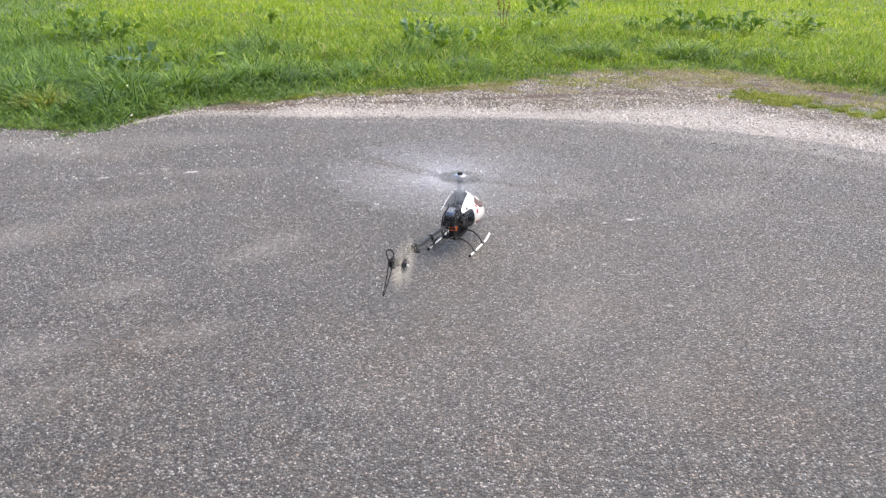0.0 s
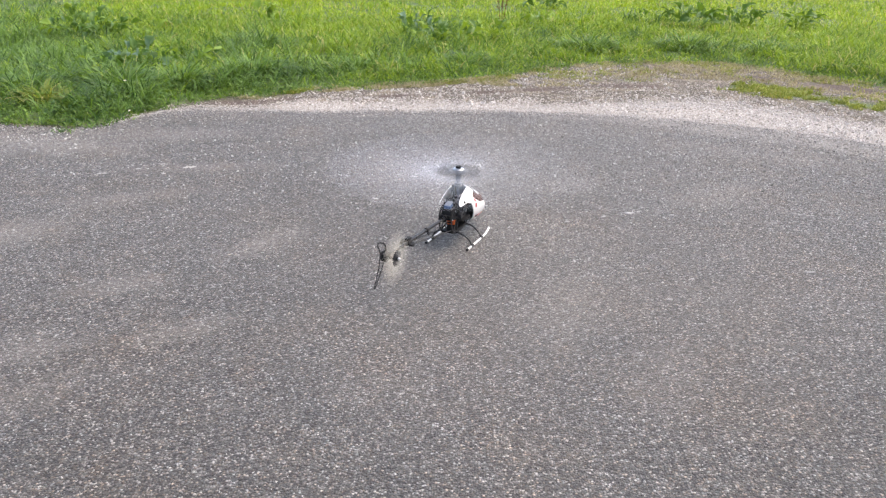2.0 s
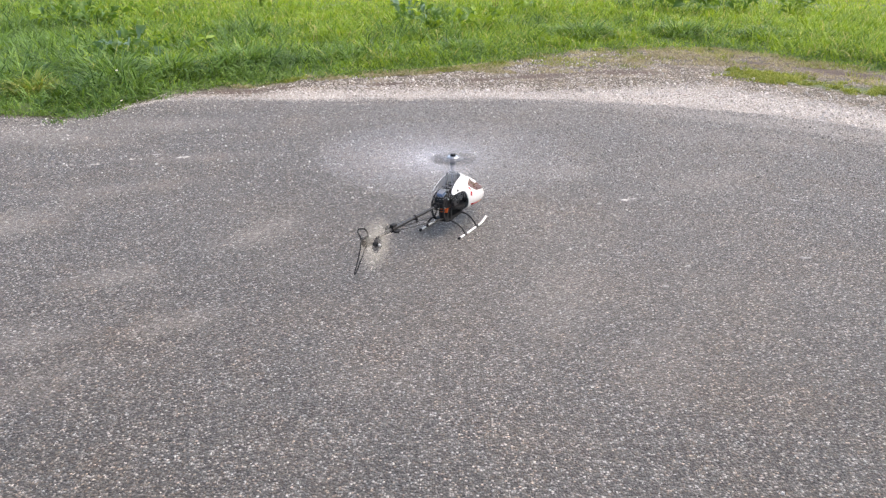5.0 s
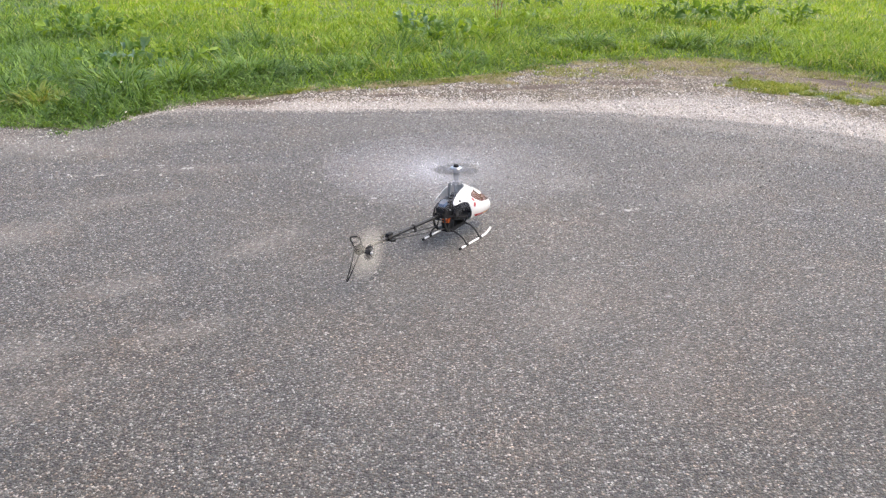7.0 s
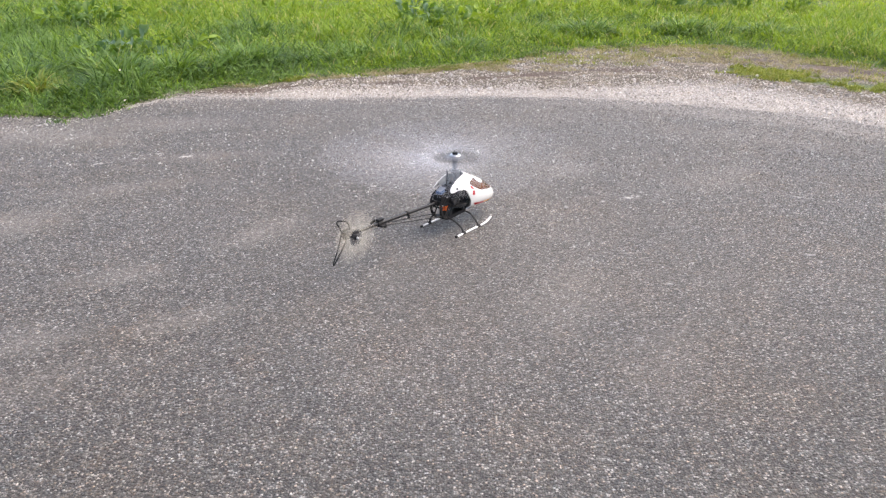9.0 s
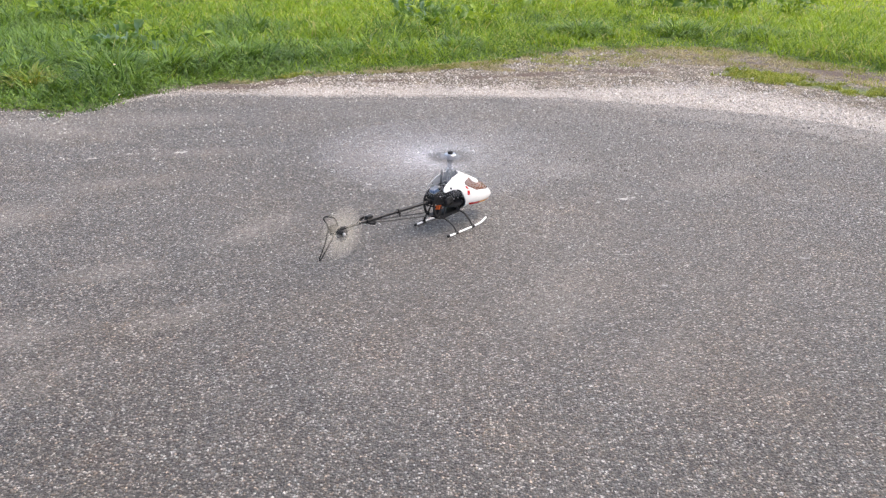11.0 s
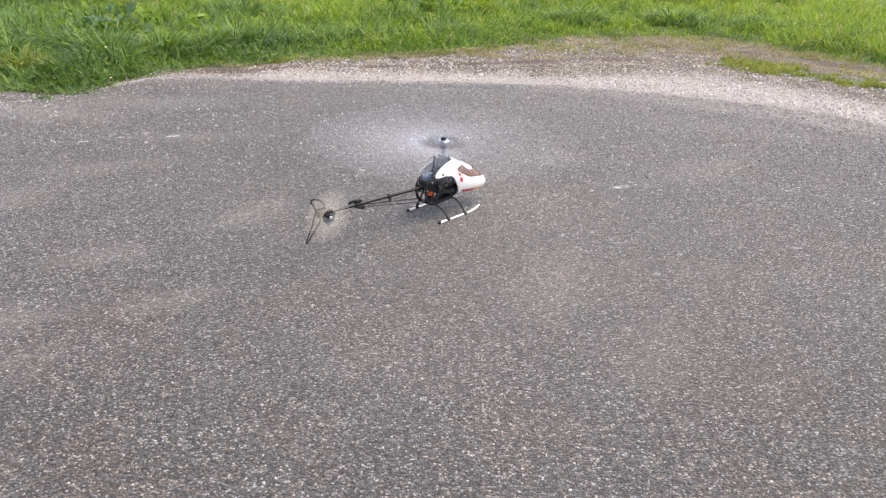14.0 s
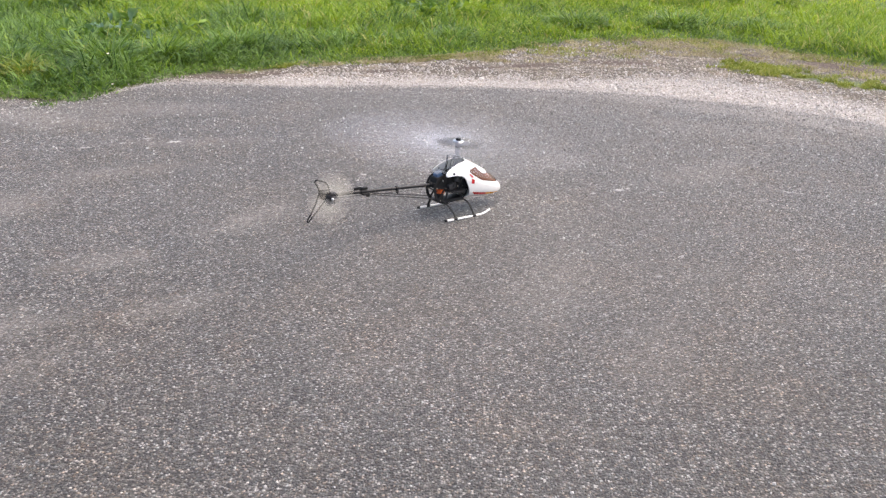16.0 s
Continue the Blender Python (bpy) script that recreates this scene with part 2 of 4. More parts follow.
M_WEED = leaf_material("weed_leaf", (0.045, 0.105, 0.020), (0.17, 0.26, 0.055), None, 0.55, 2.5)
M_STALK = leaf_material("brown_stalk", (0.15, 0.09, 0.04), (0.28, 0.19, 0.09), None, 0.8, 3.0)
M_STONE = stone_material("limestone_gravel", [(0.22, 0.19, 0.16), (0.50, 0.465, 0.43), (0.62, 0.585, 0.545), (0.36, 0.31, 0.27), (0.72, 0.69, 0.65)])
M_FLAKE = stone_material("dusty_flake", [(0.42, 0.40, 0.38), (0.52, 0.50, 0.48), (0.60, 0.58, 0.56)])
M_AGGREGATE = stone_material("asphalt_stone", [(0.10, 0.097, 0.093), (0.17, 0.162, 0.152), (0.25, 0.225, 0.19), (0.20, 0.195, 0.19), (0.34, 0.325, 0.305)])
M_CHIP = stone_material("pale_chip", [(0.34, 0.325, 0.305), (0.48, 0.465, 0.44), (0.70, 0.68, 0.65)])

M_PETAL = plain("white_petal", (0.80, 0.80, 0.77), 0.6, 0, 0, 0.05)
M_WHITE = plain("white_gloss_paint", (0.80, 0.79, 0.77), 0.22, 0, 0.5, 0.03)
M_CARBON = plain("black_carbon_plate", (0.016, 0.016, 0.018), 0.6, 0, 0.0, 0.25, 300, 0.22)
M_BOOM = plain("black_boom_tube", (0.008, 0.008, 0.010), 0.28, 0, 0.0, 0.2, 120.0, 0.38)
M_PLASTIC = plain("black_plastic", (0.013, 0.0125, 0.013), 0.55, 0, 0, 0.25, 60.0, 0.25)
M_GREY = plain("dark_grey_plastic", (0.04, 0.039, 0.040), 0.5, 0, 0, 0.2, 60.0, 0.3)
M_MAST = plain("mast_steel", (0.20, 0.20, 0.21), 0.4, 0.5, 0, 0.1)
M_STEEL = plain("bright_steel", (0.62, 0.62, 0.63), 0.28, 1.0, 0, 0.1)
M_SMOKED = plain("brown_smoked_window", (0.115, 0.045, 0.030), 0.16, 0, 0.0, 0.20, 40.0, 0.40)
M_RED = plain("red_decal", (0.48, 0.022, 0.025), 0.25, 0, 0.4, 0.08)
M_ORANGE = plain("orange_decal", (0.80, 0.34, 0.03), 0.25, 0, 0.4, 0.05)
M_COPPER = plain("orange_motor_windings", (0.66, 0.12, 0.02), 0.45, 0.0, 0.2, 0.2, 200)
M_BLUE = plain("blue_wrapped_electronics", (0.09, 0.15, 0.26), 0.3, 0.0, 0.4, 0.2)
# white blade with the sky's blue reflection mixed into its colour
M_BLADE = plain("white_blade_sky_tinted", (0.78, 0.80, 0.90), 0.30, 0, 0.8, 0.03)
M_TAILBLADE = plain("ivory_tail_blade", (0.84, 0.78, 0.66), 0.4, 0, 0.1, 0.05)
M_GRIP = plain("anodised_grip", (0.50, 0.50, 0.53), 0.30, 0.9, 0, 0.2)


# ---------------------------------------------------------------- mesh helpers
def mesh_object(name, bm, material, smooth=True):
    me = bpy.data.meshes.new(name)
    bm.normal_update()
    bm.to_mesh(me)
    bm.free()
    me.materials.append(material)
    if smooth:
        me.shade_smooth()
        me.set_sharp_from_angle(angle=radians(38))
    return new(name, me)


def part(name, bm, material, parent, label="", smooth=True):
    ob = mesh_object(name, bm, material, smooth)
    ob.parent = parent
    if label:
        tagged(ob, label)
    return ob


def box(bm, c, s, turn=(0, 0, 0), bevel=0.001):
    m = pose(*c, *turn) @ Matrix.Diagonal((s[0], s[1], s[2], 1))
    made = bmesh.ops.create_cube(bm, size=1.0, matrix=m)
    if bevel:
        edges = list({e for v in made["verts"] for e in v.link_edges})
        bmesh.ops.bevel(bm, geom=edges, offset=bevel, segments=2, affect='EDGES', profile=0.6)
    return bm


def rod(bm, a, b, r, n=12, r2=None):
    a, b = Vector(a), Vector(b)
    d = b - a
    m = Matrix.Translation((a + b) / 2) @ d.to_track_quat('Z', 'Y').to_matrix().to_4x4()
    bmesh.ops.create_cone(bm, cap_ends=True, segments=n, radius1=r, radius2=r if r2 is None else r2, depth=d.length, matrix=m)
    return bm


def tube(bm, pts, r, n=8, flat=(1, 1), up=(0, 1, 0), closed=False):
    """A bent bar along pts; flat scales its section along up and across it."""
    pts = [Vector(p) for p in pts]
    rings = []
    k = len(pts)
    up = Vector(up)
    for i, p in enumerate(pts):
        q = pts[(i + 1) % k] if (closed or i < k - 1) else p
        o = pts[i - 1] if (closed or i > 0) else p
        d = (q - o).normalized()
        side = up.cross(d).normalized()
        u = d.cross(side).normalized()
        rr = r[i] if isinstance(r, (list, tuple)) else r
        rings.append([bm.verts.new(p + u * math.cos(2 * math.pi * j / n) * rr * flat[0] + side * math.sin(2 * math.pi * j / n) * rr * flat[1]) for j in range(n)])
    for i in range(k if closed else k - 1):
        a, b = rings[i], rings[(i + 1) % k]
        for j in range(n):
            bm.faces.new((a[j], a[(j + 1) % n], b[(j + 1) % n], b[j]))
    if not closed:
        bm.faces.new(list(reversed(rings[0])))
        bm.faces.new(rings[-1])
    bmesh.ops.recalc_face_normals(bm, faces=bm.faces[:])
    return bm


def spline(pts, steps=6):
    """Points along a smooth curve through pts."""
    pts = [Vector(p) for p in pts]
    out = []
    for i in range(len(pts) - 1):
        p0, p1, p2, p3 = pts[max(i - 1, 0)], pts[i], pts[i + 1], pts[min(i + 2, len(pts) - 1)]
        for s in range(steps):
            t = s / steps
            out.append(0.5 * ((2 * p1) + (p2 - p0) * t + (2 * p0 - 5 * p1 + 4 * p2 - p3) * t * t + (3 * p1 - p0 - 3 * p2 + p3) * t ** 3))
    out.append(pts[-1])
    return out


def plate(bm, outline, y, thick):
    """A flat plate in the x-z plane, with its middle at y."""
    a = [bm.verts.new((x, y - thick / 2, z)) for x, z in outline]
    b = [bm.verts.new((x, y + thick / 2, z)) for x, z in outline]
    bm.faces.new(a)
    bm.faces.new(list(reversed(b)))
    for i in range(len(a)):
        j = (i + 1) % len(a)
        bm.faces.new((a[j], a[i], b[i], b[j]))
    bmesh.ops.recalc_face_normals(bm, faces=bm.faces[:])
    return bm


# ---------------------------------------------------------------- the yard's plan
# far edge of the asphalt, and the line where the grass begins, as x, y
ASPHALT_EDGE = [(-30, 4.0), (-12, 4.6), (-5, 4.85), (-3.2, 4.90), (-2.74, 4.94), (-2.5, 4.89), (-2.3, 4.84), (-2.12, 4.92), (-2.0, 5.14), (-1.86, 5.36), (-1.55, 5.45), (-1.0, 5.40),
                (-0.32, 5.44), (0.36, 5.47), (1.0, 5.41), (1.53, 5.26), (2.02, 5.07), (2.43, 4.80), (2.6, 4.64), (3.1, 4.1), (3.8, 3.1), (4.6, 1.5), (5.6, -1.5), (7.0, -8.0), (8.0, -30.0)]
GRASS_EDGE = [(-30, 4.1), (-12, 4.7), (-5, 4.95), (-3.2, 4.92), (-2.74, 4.88), (-2.3, 4.78), (-2.06, 4.90), (-1.95, 5.24), (-1.8, 5.50), (-1.55, 5.70), (-1.3, 5.72), (-1.1, 5.96), (-0.62, 6.14),
              (-0.11, 6.31), (0.38, 6.55), (0.8, 7.02), (1.34, 7.35), (2.04, 7.55), (2.58, 7.40), (2.95, 7.0), (3.48, 6.45), (4.2, 5.5), (5.4, 3.4), (6.6, 0.0), (8.2, -8.0), (9.2, -30.0)]
AX, AY = np.array(ASPHALT_EDGE).T
GX, GY = np.array(GRASS_EDGE).T
MAT_A, MAT_B = np.array((2.32, 6.42)), np.array((3.12, 5.70))      # a strip of low grass on the gravel


def asphalt_y(x):
    return np.interp(x, AX, AY)


def grass_y(x):
    return np.interp(x, GX, GY)


def smooth(a, lo, hi):
    t = np.clip((a - lo) / (hi - lo), 0, 1)
    return t * t * (3 - 2 * t)


def waves(x, y, s, k):
    """Soft unevenness from a few crossed waves."""
    return (np.sin(x * s + 1.3 * k) * np.cos(y * s * 0.83 + 2.1 * k) + 0.6 * np.sin(x * s * 2.3 - y * s * 1.7 + k)) / 1.6


def clumps(x, y, cell, seed):
    """Smooth random heights, 0 to 1, on a lattice of that cell in metres."""
    table = np.random.default_rng(seed).uniform(0, 1, (64, 64))
    u, v = np.asarray(x) / cell + 1000, np.asarray(y) / cell + 1000
    i, j = np.floor(u).astype(int), np.floor(v).astype(int)
    a, b = u - i, v - j
    a, b = a * a * (3 - 2 * a), b * b * (3 - 2 * b)
    t = lambda p, q: table[p % 64, q % 64]
    return (t(i, j) * (1 - a) + t(i + 1, j) * a) * (1 - b) + (t(i, j + 1) * (1 - a) + t(i + 1, j + 1) * a) * b


def mat_distance(x, y):
    d = MAT_B - MAT_A
    t = np.clip(((x - MAT_A[0]) * d[0] + (y - MAT_A[1]) * d[1]) / (d @ d), 0, 1)
    return np.hypot(x - MAT_A[0] - t * d[0], y - MAT_A[1] - t * d[1])


# places without growth or gravel: x, y, half length, half width, turn
BARE = [(-1.44, 5.62, 0.26, 0.070, 4), (-1.15, 5.76, 0.18, 0.045, 22), (3.16, 6.42, 0.34, 0.13, -38), (0.35, 6.12, 0.22, 0.06, 14), (2.55, 6.86, 0.25, 0.08, -20), (0.75, 6.25, 0.28, 0.08, 18), (1.45, 6.42, 0.34, 0.10, 0), (-0.35, 5.92, 0.25, 0.05, 8)]


def bare_soil(x, y):
    most = np.zeros(np.shape(x))
    for cx, cy, a, b, turn in BARE:
        c, s = math.cos(radians(turn)), math.sin(radians(turn))
        u, v = ((x - cx) * c + (y - cy) * s) / a, ((y - cy) * c - (x - cx) * s) / b
        most = np.maximum(most, 1 - smooth(np.hypot(u, v), 0.55, 1.25))
    return most


def ground_z(x, y):
    """Height of the earth: under the asphalt, level on the verge, a low bank under the grass."""
    over = y - asphalt_y(x)
    g = y - grass_y(x)
    z = -0.045 + 0.045 * smooth(over, -0.22, -0.02)
    z = z - 0.004 * smooth(over, -0.05, 0.0)
    z = z + (0.035 + 0.02 * waves(x, y, 1.3, 2)) * smooth(g, -0.1, 0.6)
    return z + 0.05 * waves(x, y, 0.45, 1) * smooth(g, 0.8, 3.0) + 0.004 * waves(x, y, 9, 3) * smooth(over, 0.05, 0.3)


def build_ground():
    xs = np.concatenate([[-900, -400, -180, -90, -50, -30, -20, -14, -11], np.arange(-9, 9.01, 0.09), [11, 14, 20, 30, 50, 90, 180, 400, 900]])
    ys = np.concatenate([[-900, -400, -180, -90, -50, -30, -18, -10, -5, -2, 0, 1.5, 2.6, 3.4], np.arange(3.9, 8.6, 0.06), np.arange(8.6, 16, 0.2), [17, 19, 22, 27, 35, 50, 90, 180, 400, 900]])
    X, Y = np.meshgrid(xs, ys)
    Z = ground_z(X, Y)
    nx, ny = len(xs), len(ys)
    i = (np.arange(ny - 1)[:, None] * nx + np.arange(nx - 1)[None, :]).ravel()
    me = bpy.data.meshes.new("ground")
    me.from_pydata(np.stack([X, Y, Z], -1).reshape(-1, 3), [], np.stack([i, i + 1, i + nx + 1, i + nx], -1))
    turf = smooth(Y - grass_y(X), -0.05, 0.25)
    turf = np.maximum(turf, 0.8 * (1 - smooth(mat_distance(X, Y), 0.05, 0.16)))
    me.attributes.new("turf", 'FLOAT', 'POINT').data.foreach_set("value", turf.ravel().astype(np.float32))
    reach = np.minimum(0.24 + 0.50 * smooth(X, 0.7, 2.0), 0.8 * np.maximum(grass_y(X) - asphalt_y(X), 0.01))
    crushed = (1 - smooth(Y - asphalt_y(X), 0.7 * reach, 1.25 * reach)) * smooth(X, -1.4, -0.85)
    me.attributes.new("crushed", 'FLOAT', 'POINT').data.foreach_set("value", crushed.ravel().astype(np.float32))
    me.attributes.new("bare", 'FLOAT', 'POINT').data.foreach_set("value", bare_soil(X, Y).ravel().astype(np.float32))
    me.materials.append(M_GROUND)
    me.shade_smooth()
    return tagged(new("ground", me), "grassy field ground with a bare earth verge", "ground", kind="structure")


def build_asphalt():
    bm = bmesh.new()
    edge = spline([(x, y, 0) for x, y in ASPHALT_EDGE], 8)
    rng = random.Random(4)
    top = [bm.verts.new((p.x, p.y + (rng.uniform(-0.018, 0.018) if abs(p.x) < 5 else 0), 0)) for p in edge]
    top += [bm.verts.new((-30, -30, 0))]
    f = bm.faces.new(top)
    if f.normal.z < 0:
        f.normal_flip()
    side = bmesh.ops.extrude_edge_only(bm, edges=bm.edges[:])
    for v in [g for g in side["geom"] if isinstance(g, bmesh.types.BMVert)]:
        v.co.z = -0.05
        if v.co.y > -29 and v.co.x > -29:
            v.co.y += 0.015
    bmesh.ops.recalc_face_normals(bm, faces=bm.faces[:])
    ob = mesh_object("asphalt_road", bm, M_ASPHALT, smooth=False)
    return tagged(ob, "worn grey asphalt yard with pale exposed chippings", "asphalt", kind="structure")


# ---------------------------------------------------------------- stones and blades in bulk
def blades_mesh(name, x, y, z, height, width, lean, rng, fine=True, heading=None):
    """Blades of grass: narrow strips that arch over more the more they lean, each with a point."""
    n = len(x)
    way = rng.uniform(0, 2 * np.pi, n) if heading is None else heading
    yaw = way + np.pi / 2 + rng.normal(0, 0.6, n)
    levels = (0.0, 0.34, 0.62, 0.84, 1.0) if fine else (0.0, 0.55, 1.0)
    first, bend = 0.12 + 0.30 * lean, 1.25 * lean
    drift = rng.normal(0, 0.35, n)
    cx, cy, cz, cols, last = x.copy(), y.copy(), np.zeros(n) + z, [], 0.0
    for t in levels:
        step, tilt = (t - last) * height, first + bend * ((t + last) / 2) ** 1.3
        side = way + drift * t
        cx, cy, cz = cx + step * np.sin(tilt) * np.cos(side), cy + step * np.sin(tilt) * np.sin(side), np.maximum(cz + step * np.cos(tilt), z)
        last = t
        w = width * (1 - 0.45 * t * t) / 2
        if t < 1:
            for s in (-1, 1):
                cols.append(np.stack([cx + s * w * np.cos(yaw), cy + s * w * np.sin(yaw), cz], -1))
        else:
            cols.append(np.stack([cx, cy, cz], -1))
    k = len(cols)
    verts = np.stack(cols, 1).reshape(-1, 3)
    tri = [f for q in range(0, k - 3, 2) for f in ((q, q + 1, q + 3), (q, q + 3, q + 2))] + [(k - 3, k - 2, k - 1)]
    faces = (np.array(tri)[None] + k * np.arange(n)[:, None, None]).reshape(-1, 3)
    me = bpy.data.meshes.new(name)
    me.from_pydata(verts, [], faces)
    me.shade_smooth()
    return me


def weed_leaves_mesh(name, x, y, z, size, rng):
    """Small oval leaves of low weeds, folded along the middle and tilted every way."""
    n = len(x)
    outline = np.array([(0, 0), (0.35, 0.24), (0.75, 0.22), (1, 0), (0.75, -0.22), (0.35, -0.24)])
    a, up, roll = rng.uniform(0, 2 * np.pi, n)[:, None], rng.uniform(-0.1, 1.0, n)[:, None], rng.uniform(-0.6, 0.6, n)[:, None]
    u, v = outline[None, :, 0] * size[:, None], outline[None, :, 1] * size[:, None] * rng.uniform(0.7, 1.4, n)[:, None]
    lift = np.abs(v) * 0.5 + v * np.sin(roll)
    out, h = u * np.cos(up) - lift * np.sin(up), u * np.sin(up) + lift * np.cos(up)
    verts = np.stack([x[:, None] + out * np.cos(a) - v * np.sin(a), y[:, None] + out * np.sin(a) + v * np.cos(a), z[:, None] + h], -1).reshape(-1, 3)
    faces = (np.array([(0, 2, 1), (0, 3, 2), (0, 4, 3), (0, 5, 4)])[None] + 6 * np.arange(n)[:, None, None]).reshape(-1, 3)
    me = bpy.data.meshes.new(name)
    me.from_pydata(verts, [], faces)
    return me


def chips_mesh(name, x, y, z, size, rng):
    """Angular chips half sunk in the surface: a five-sided foot and a smaller tilted top."""
    n = len(x)
    a = (np.arange(5) * 2 * np.pi / 5)[None] + rng.uniform(-0.45, 0.45, (n, 5)) + rng.uniform(0, 6.3, n)[:, None]
    r = size[:, None] / 2 * rng.uniform(0.7, 1.3, (n, 5))
    turn = rng.uniform(0, np.pi, n)[:, None]
    slim = rng.uniform(0.5, 1.0, n)[:, None]
    u, v = r * np.cos(a), r * np.sin(a) * slim
    px, py = u * np.cos(turn) - v * np.sin(turn), u * np.sin(turn) + v * np.cos(turn)
    tall = size * rng.uniform(0.22, 0.5, n)
    tip = rng.uniform(-0.5, 0.5, (n, 2))
    shrink = rng.uniform(0.5, 0.8, n)[:, None]
    top = tall[:, None] + px * shrink * tip[:, :1] + py * shrink * tip[:, 1:]
    low = np.stack([x[:, None] + px, y[:, None] + py, np.zeros((n, 5)) + z[:, None] - 0.001], -1)
    high = np.stack([x[:, None] + px * shrink, y[:, None] + py * shrink, z[:, None] + np.maximum(top, 0.0003)], -1)
    verts = np.concatenate([low, high], 1).reshape(-1, 3)
    tri = [f for q in range(5) for f in ((q, (q + 1) % 5, 5 + (q + 1) % 5), (q, 5 + (q + 1) % 5, 5 + q))] + [(5, 6, 7), (5, 7, 8), (5, 8, 9)]
    faces = (np.array(tri)[None] + 10 * np.arange(n)[:, None, None]).reshape(-1, 3)
    me = bpy.data.meshes.new(name)
    me.from_pydata(verts, [], faces)
    return me


def build_grass():
    rng = np.random.default_rng(11)

    def scatter(n, y0, y1, spread, pad=0.05, power=1.0):
        y = y0 + (y1 - y0) * rng.uniform(0, 1, n) ** power
        x = rng.uniform(-1, 1, n) * (spread * y + 0.7)
        ragged = 0.22 * (clumps(x, y, 0.11, 4) - 0.5) + 0.16 * (clumps(x, y, 0.35, 9) - 0.5) + rng.normal(0, 0.04, n)
        keep = y - grass_y(x) > pad + ragged
        # thin, bare places
        keep &= rng.uniform(0, 1, n) < 0.16 + 0.84 * smooth(clumps(x, y, 0.16, 5) + 0.5 * clumps(x, y, 0.6, 6), 0.25, 0.75)
        return x[keep], y[keep]

    def sheet(name, x, y, h, width, lean, fine, material, words):
        # blades of one clump lie the same way
        way = 4 * np.pi * clumps(x, y, 0.14, 21) + rng.normal(0, 1.5, len(x))
        z = np.where(y < asphalt_y(x) + 0.01, 0.0, ground_z(x, y) - 0.005)
        me = blades_mesh(name, x, y, z, h, width, lean, rng, fine, way)
        me.materials.append(material)
        tagged(new(name, me), words, "grass", kind="stuff")

    def uneven(x, y):
        return 0.2 + 1.15 * clumps(x, y, 0.15, 31) ** 1.5 + 0.75 * clumps(x, y, 0.42, 32)

    # the front of the field
    x, y = scatter(165000, 4.6, 10.2, 0.60, 0.0)
    inside = smooth(y - grass_y(x), 0.0, 0.55)
    h = (0.026 + 0.100 * inside * uneven(x, y)) * rng.uniform(0.5, 1.5, len(x)) * (1 - 0.25 * smooth(y, 7.5, 10.0))
    lean = rng.uniform(0.45, 1.7, len(x)) + 0.6 * rng.uniform(0, 1, len(x)) ** 3
    tone = 0.5 * (1 - inside) * (x < -1.7) + clumps(x, y, 0.5, 41) + 0.5 * clumps(x, y, 0.15, 42) + rng.normal(0, 0.15, len(x)) - 0.25 * smooth(y, 6.0, 8.5) + 0.12 * smooth(-x, 0.8, 2.4) + 0.40 * smooth(-x / y, 0.38, 0.50)
    deep = tone > 0.95
    w = rng.uniform(0.0035, 0.010, len(x))
    sheet("meadow_grass", x[~deep], y[~deep], h[~deep], w[~deep], lean[~deep], True, M_GRASS, "bright green uncut meadow grass beside the asphalt")
    sheet("lush_grass", x[deep], y[deep], 1.2 * h[deep], 1.1 * w[deep], lean[deep], True, M_LUSH_SHADED, "deeper green lush grass in patches of the meadow")
    # the middle distance
    x, y = scatter(165000, 7.4, 17.0, 0.62, power=1.15)
    sparse = rng.uniform(0, 1, len(x)) < smooth(y + 1.6 * clumps(x, y, 0.8, 51), 7.9, 10.4)
    x, y = x[sparse], y[sparse]
    h = 0.075 * uneven(x, y) * rng.uniform(0.5, 1.6, len(x))
    deep = rng.uniform(0, 1, len(x)) < 0.75 * smooth(-x / y, 0.36, 0.50)
    sheet("deep_field_grass", x[deep], y[deep], h[deep], rng.uniform(0.006, 0.012, deep.sum()), rng.uniform(0.4, 1.8, deep.sum()), False, M_LUSH_SHADED, "darker green grass towards the left of the field")
    x, y, h = x[~deep], y[~deep], h[~deep]
    sheet("field_grass", x, y, h, rng.uniform(0.006, 0.012, len(x)), rng.uniform(0.4, 1.8, len(x)), False, M_FIELD, "yellow-green long grass further out in the field")
    # the rest of the field, thinner
    a = rng.uniform(0, 2 * np.pi, 60000)
    r = 8 + 50 * rng.uniform(0, 1, 60000) ** 1.4
    x, y = r * np.cos(a), r * np.sin(a)
    keep = (y > grass_y(x) + 0.15) & ((np.abs(x) > 0.62 * y + 0.6) | (y > 17))
    x, y = x[keep], y[keep]
    sheet("outer_grass", x, y, rng.uniform(0.1, 0.24, len(x)), rng.uniform(0.012, 0.03, len(x)), rng.uniform(0.1, 0.8, len(x)), False, M_FIELD, "long grass around the edges of the field")
    # dry, short growth along the verge
    n = 60000
    x = rng.uniform(-2.2, 4.2, n)
    off = rng.uniform(0, 1, n) ** 1.3
    y = grass_y(x) + 0.12 - off * (0.14 + 0.75 * smooth(x, 0.1, 1.0))
    keep = (y > asphalt_y(x) + 0.30 + 0.25 * smooth(x, 1.2, 2.0)) & (clumps(x, y, 0.09, 8) + 0.7 * clumps(x, y, 0.33, 7) + rng.normal(0, 0.10, n) > 0.74 + 0.35 * smooth(-x, 0.7, 1.1)) & (bare_soil(x, y) < 0.4)
    x, y = x[keep], y[keep]
    sheet("dry_grass", x, y, rng.uniform(0.010, 0.042, len(x)), rng.uniform(0.003, 0.006, len(x)), rng.uniform(0.5, 1.8, len(x)), True, M_DRY, "short dry straw-coloured grass on the bare verge")
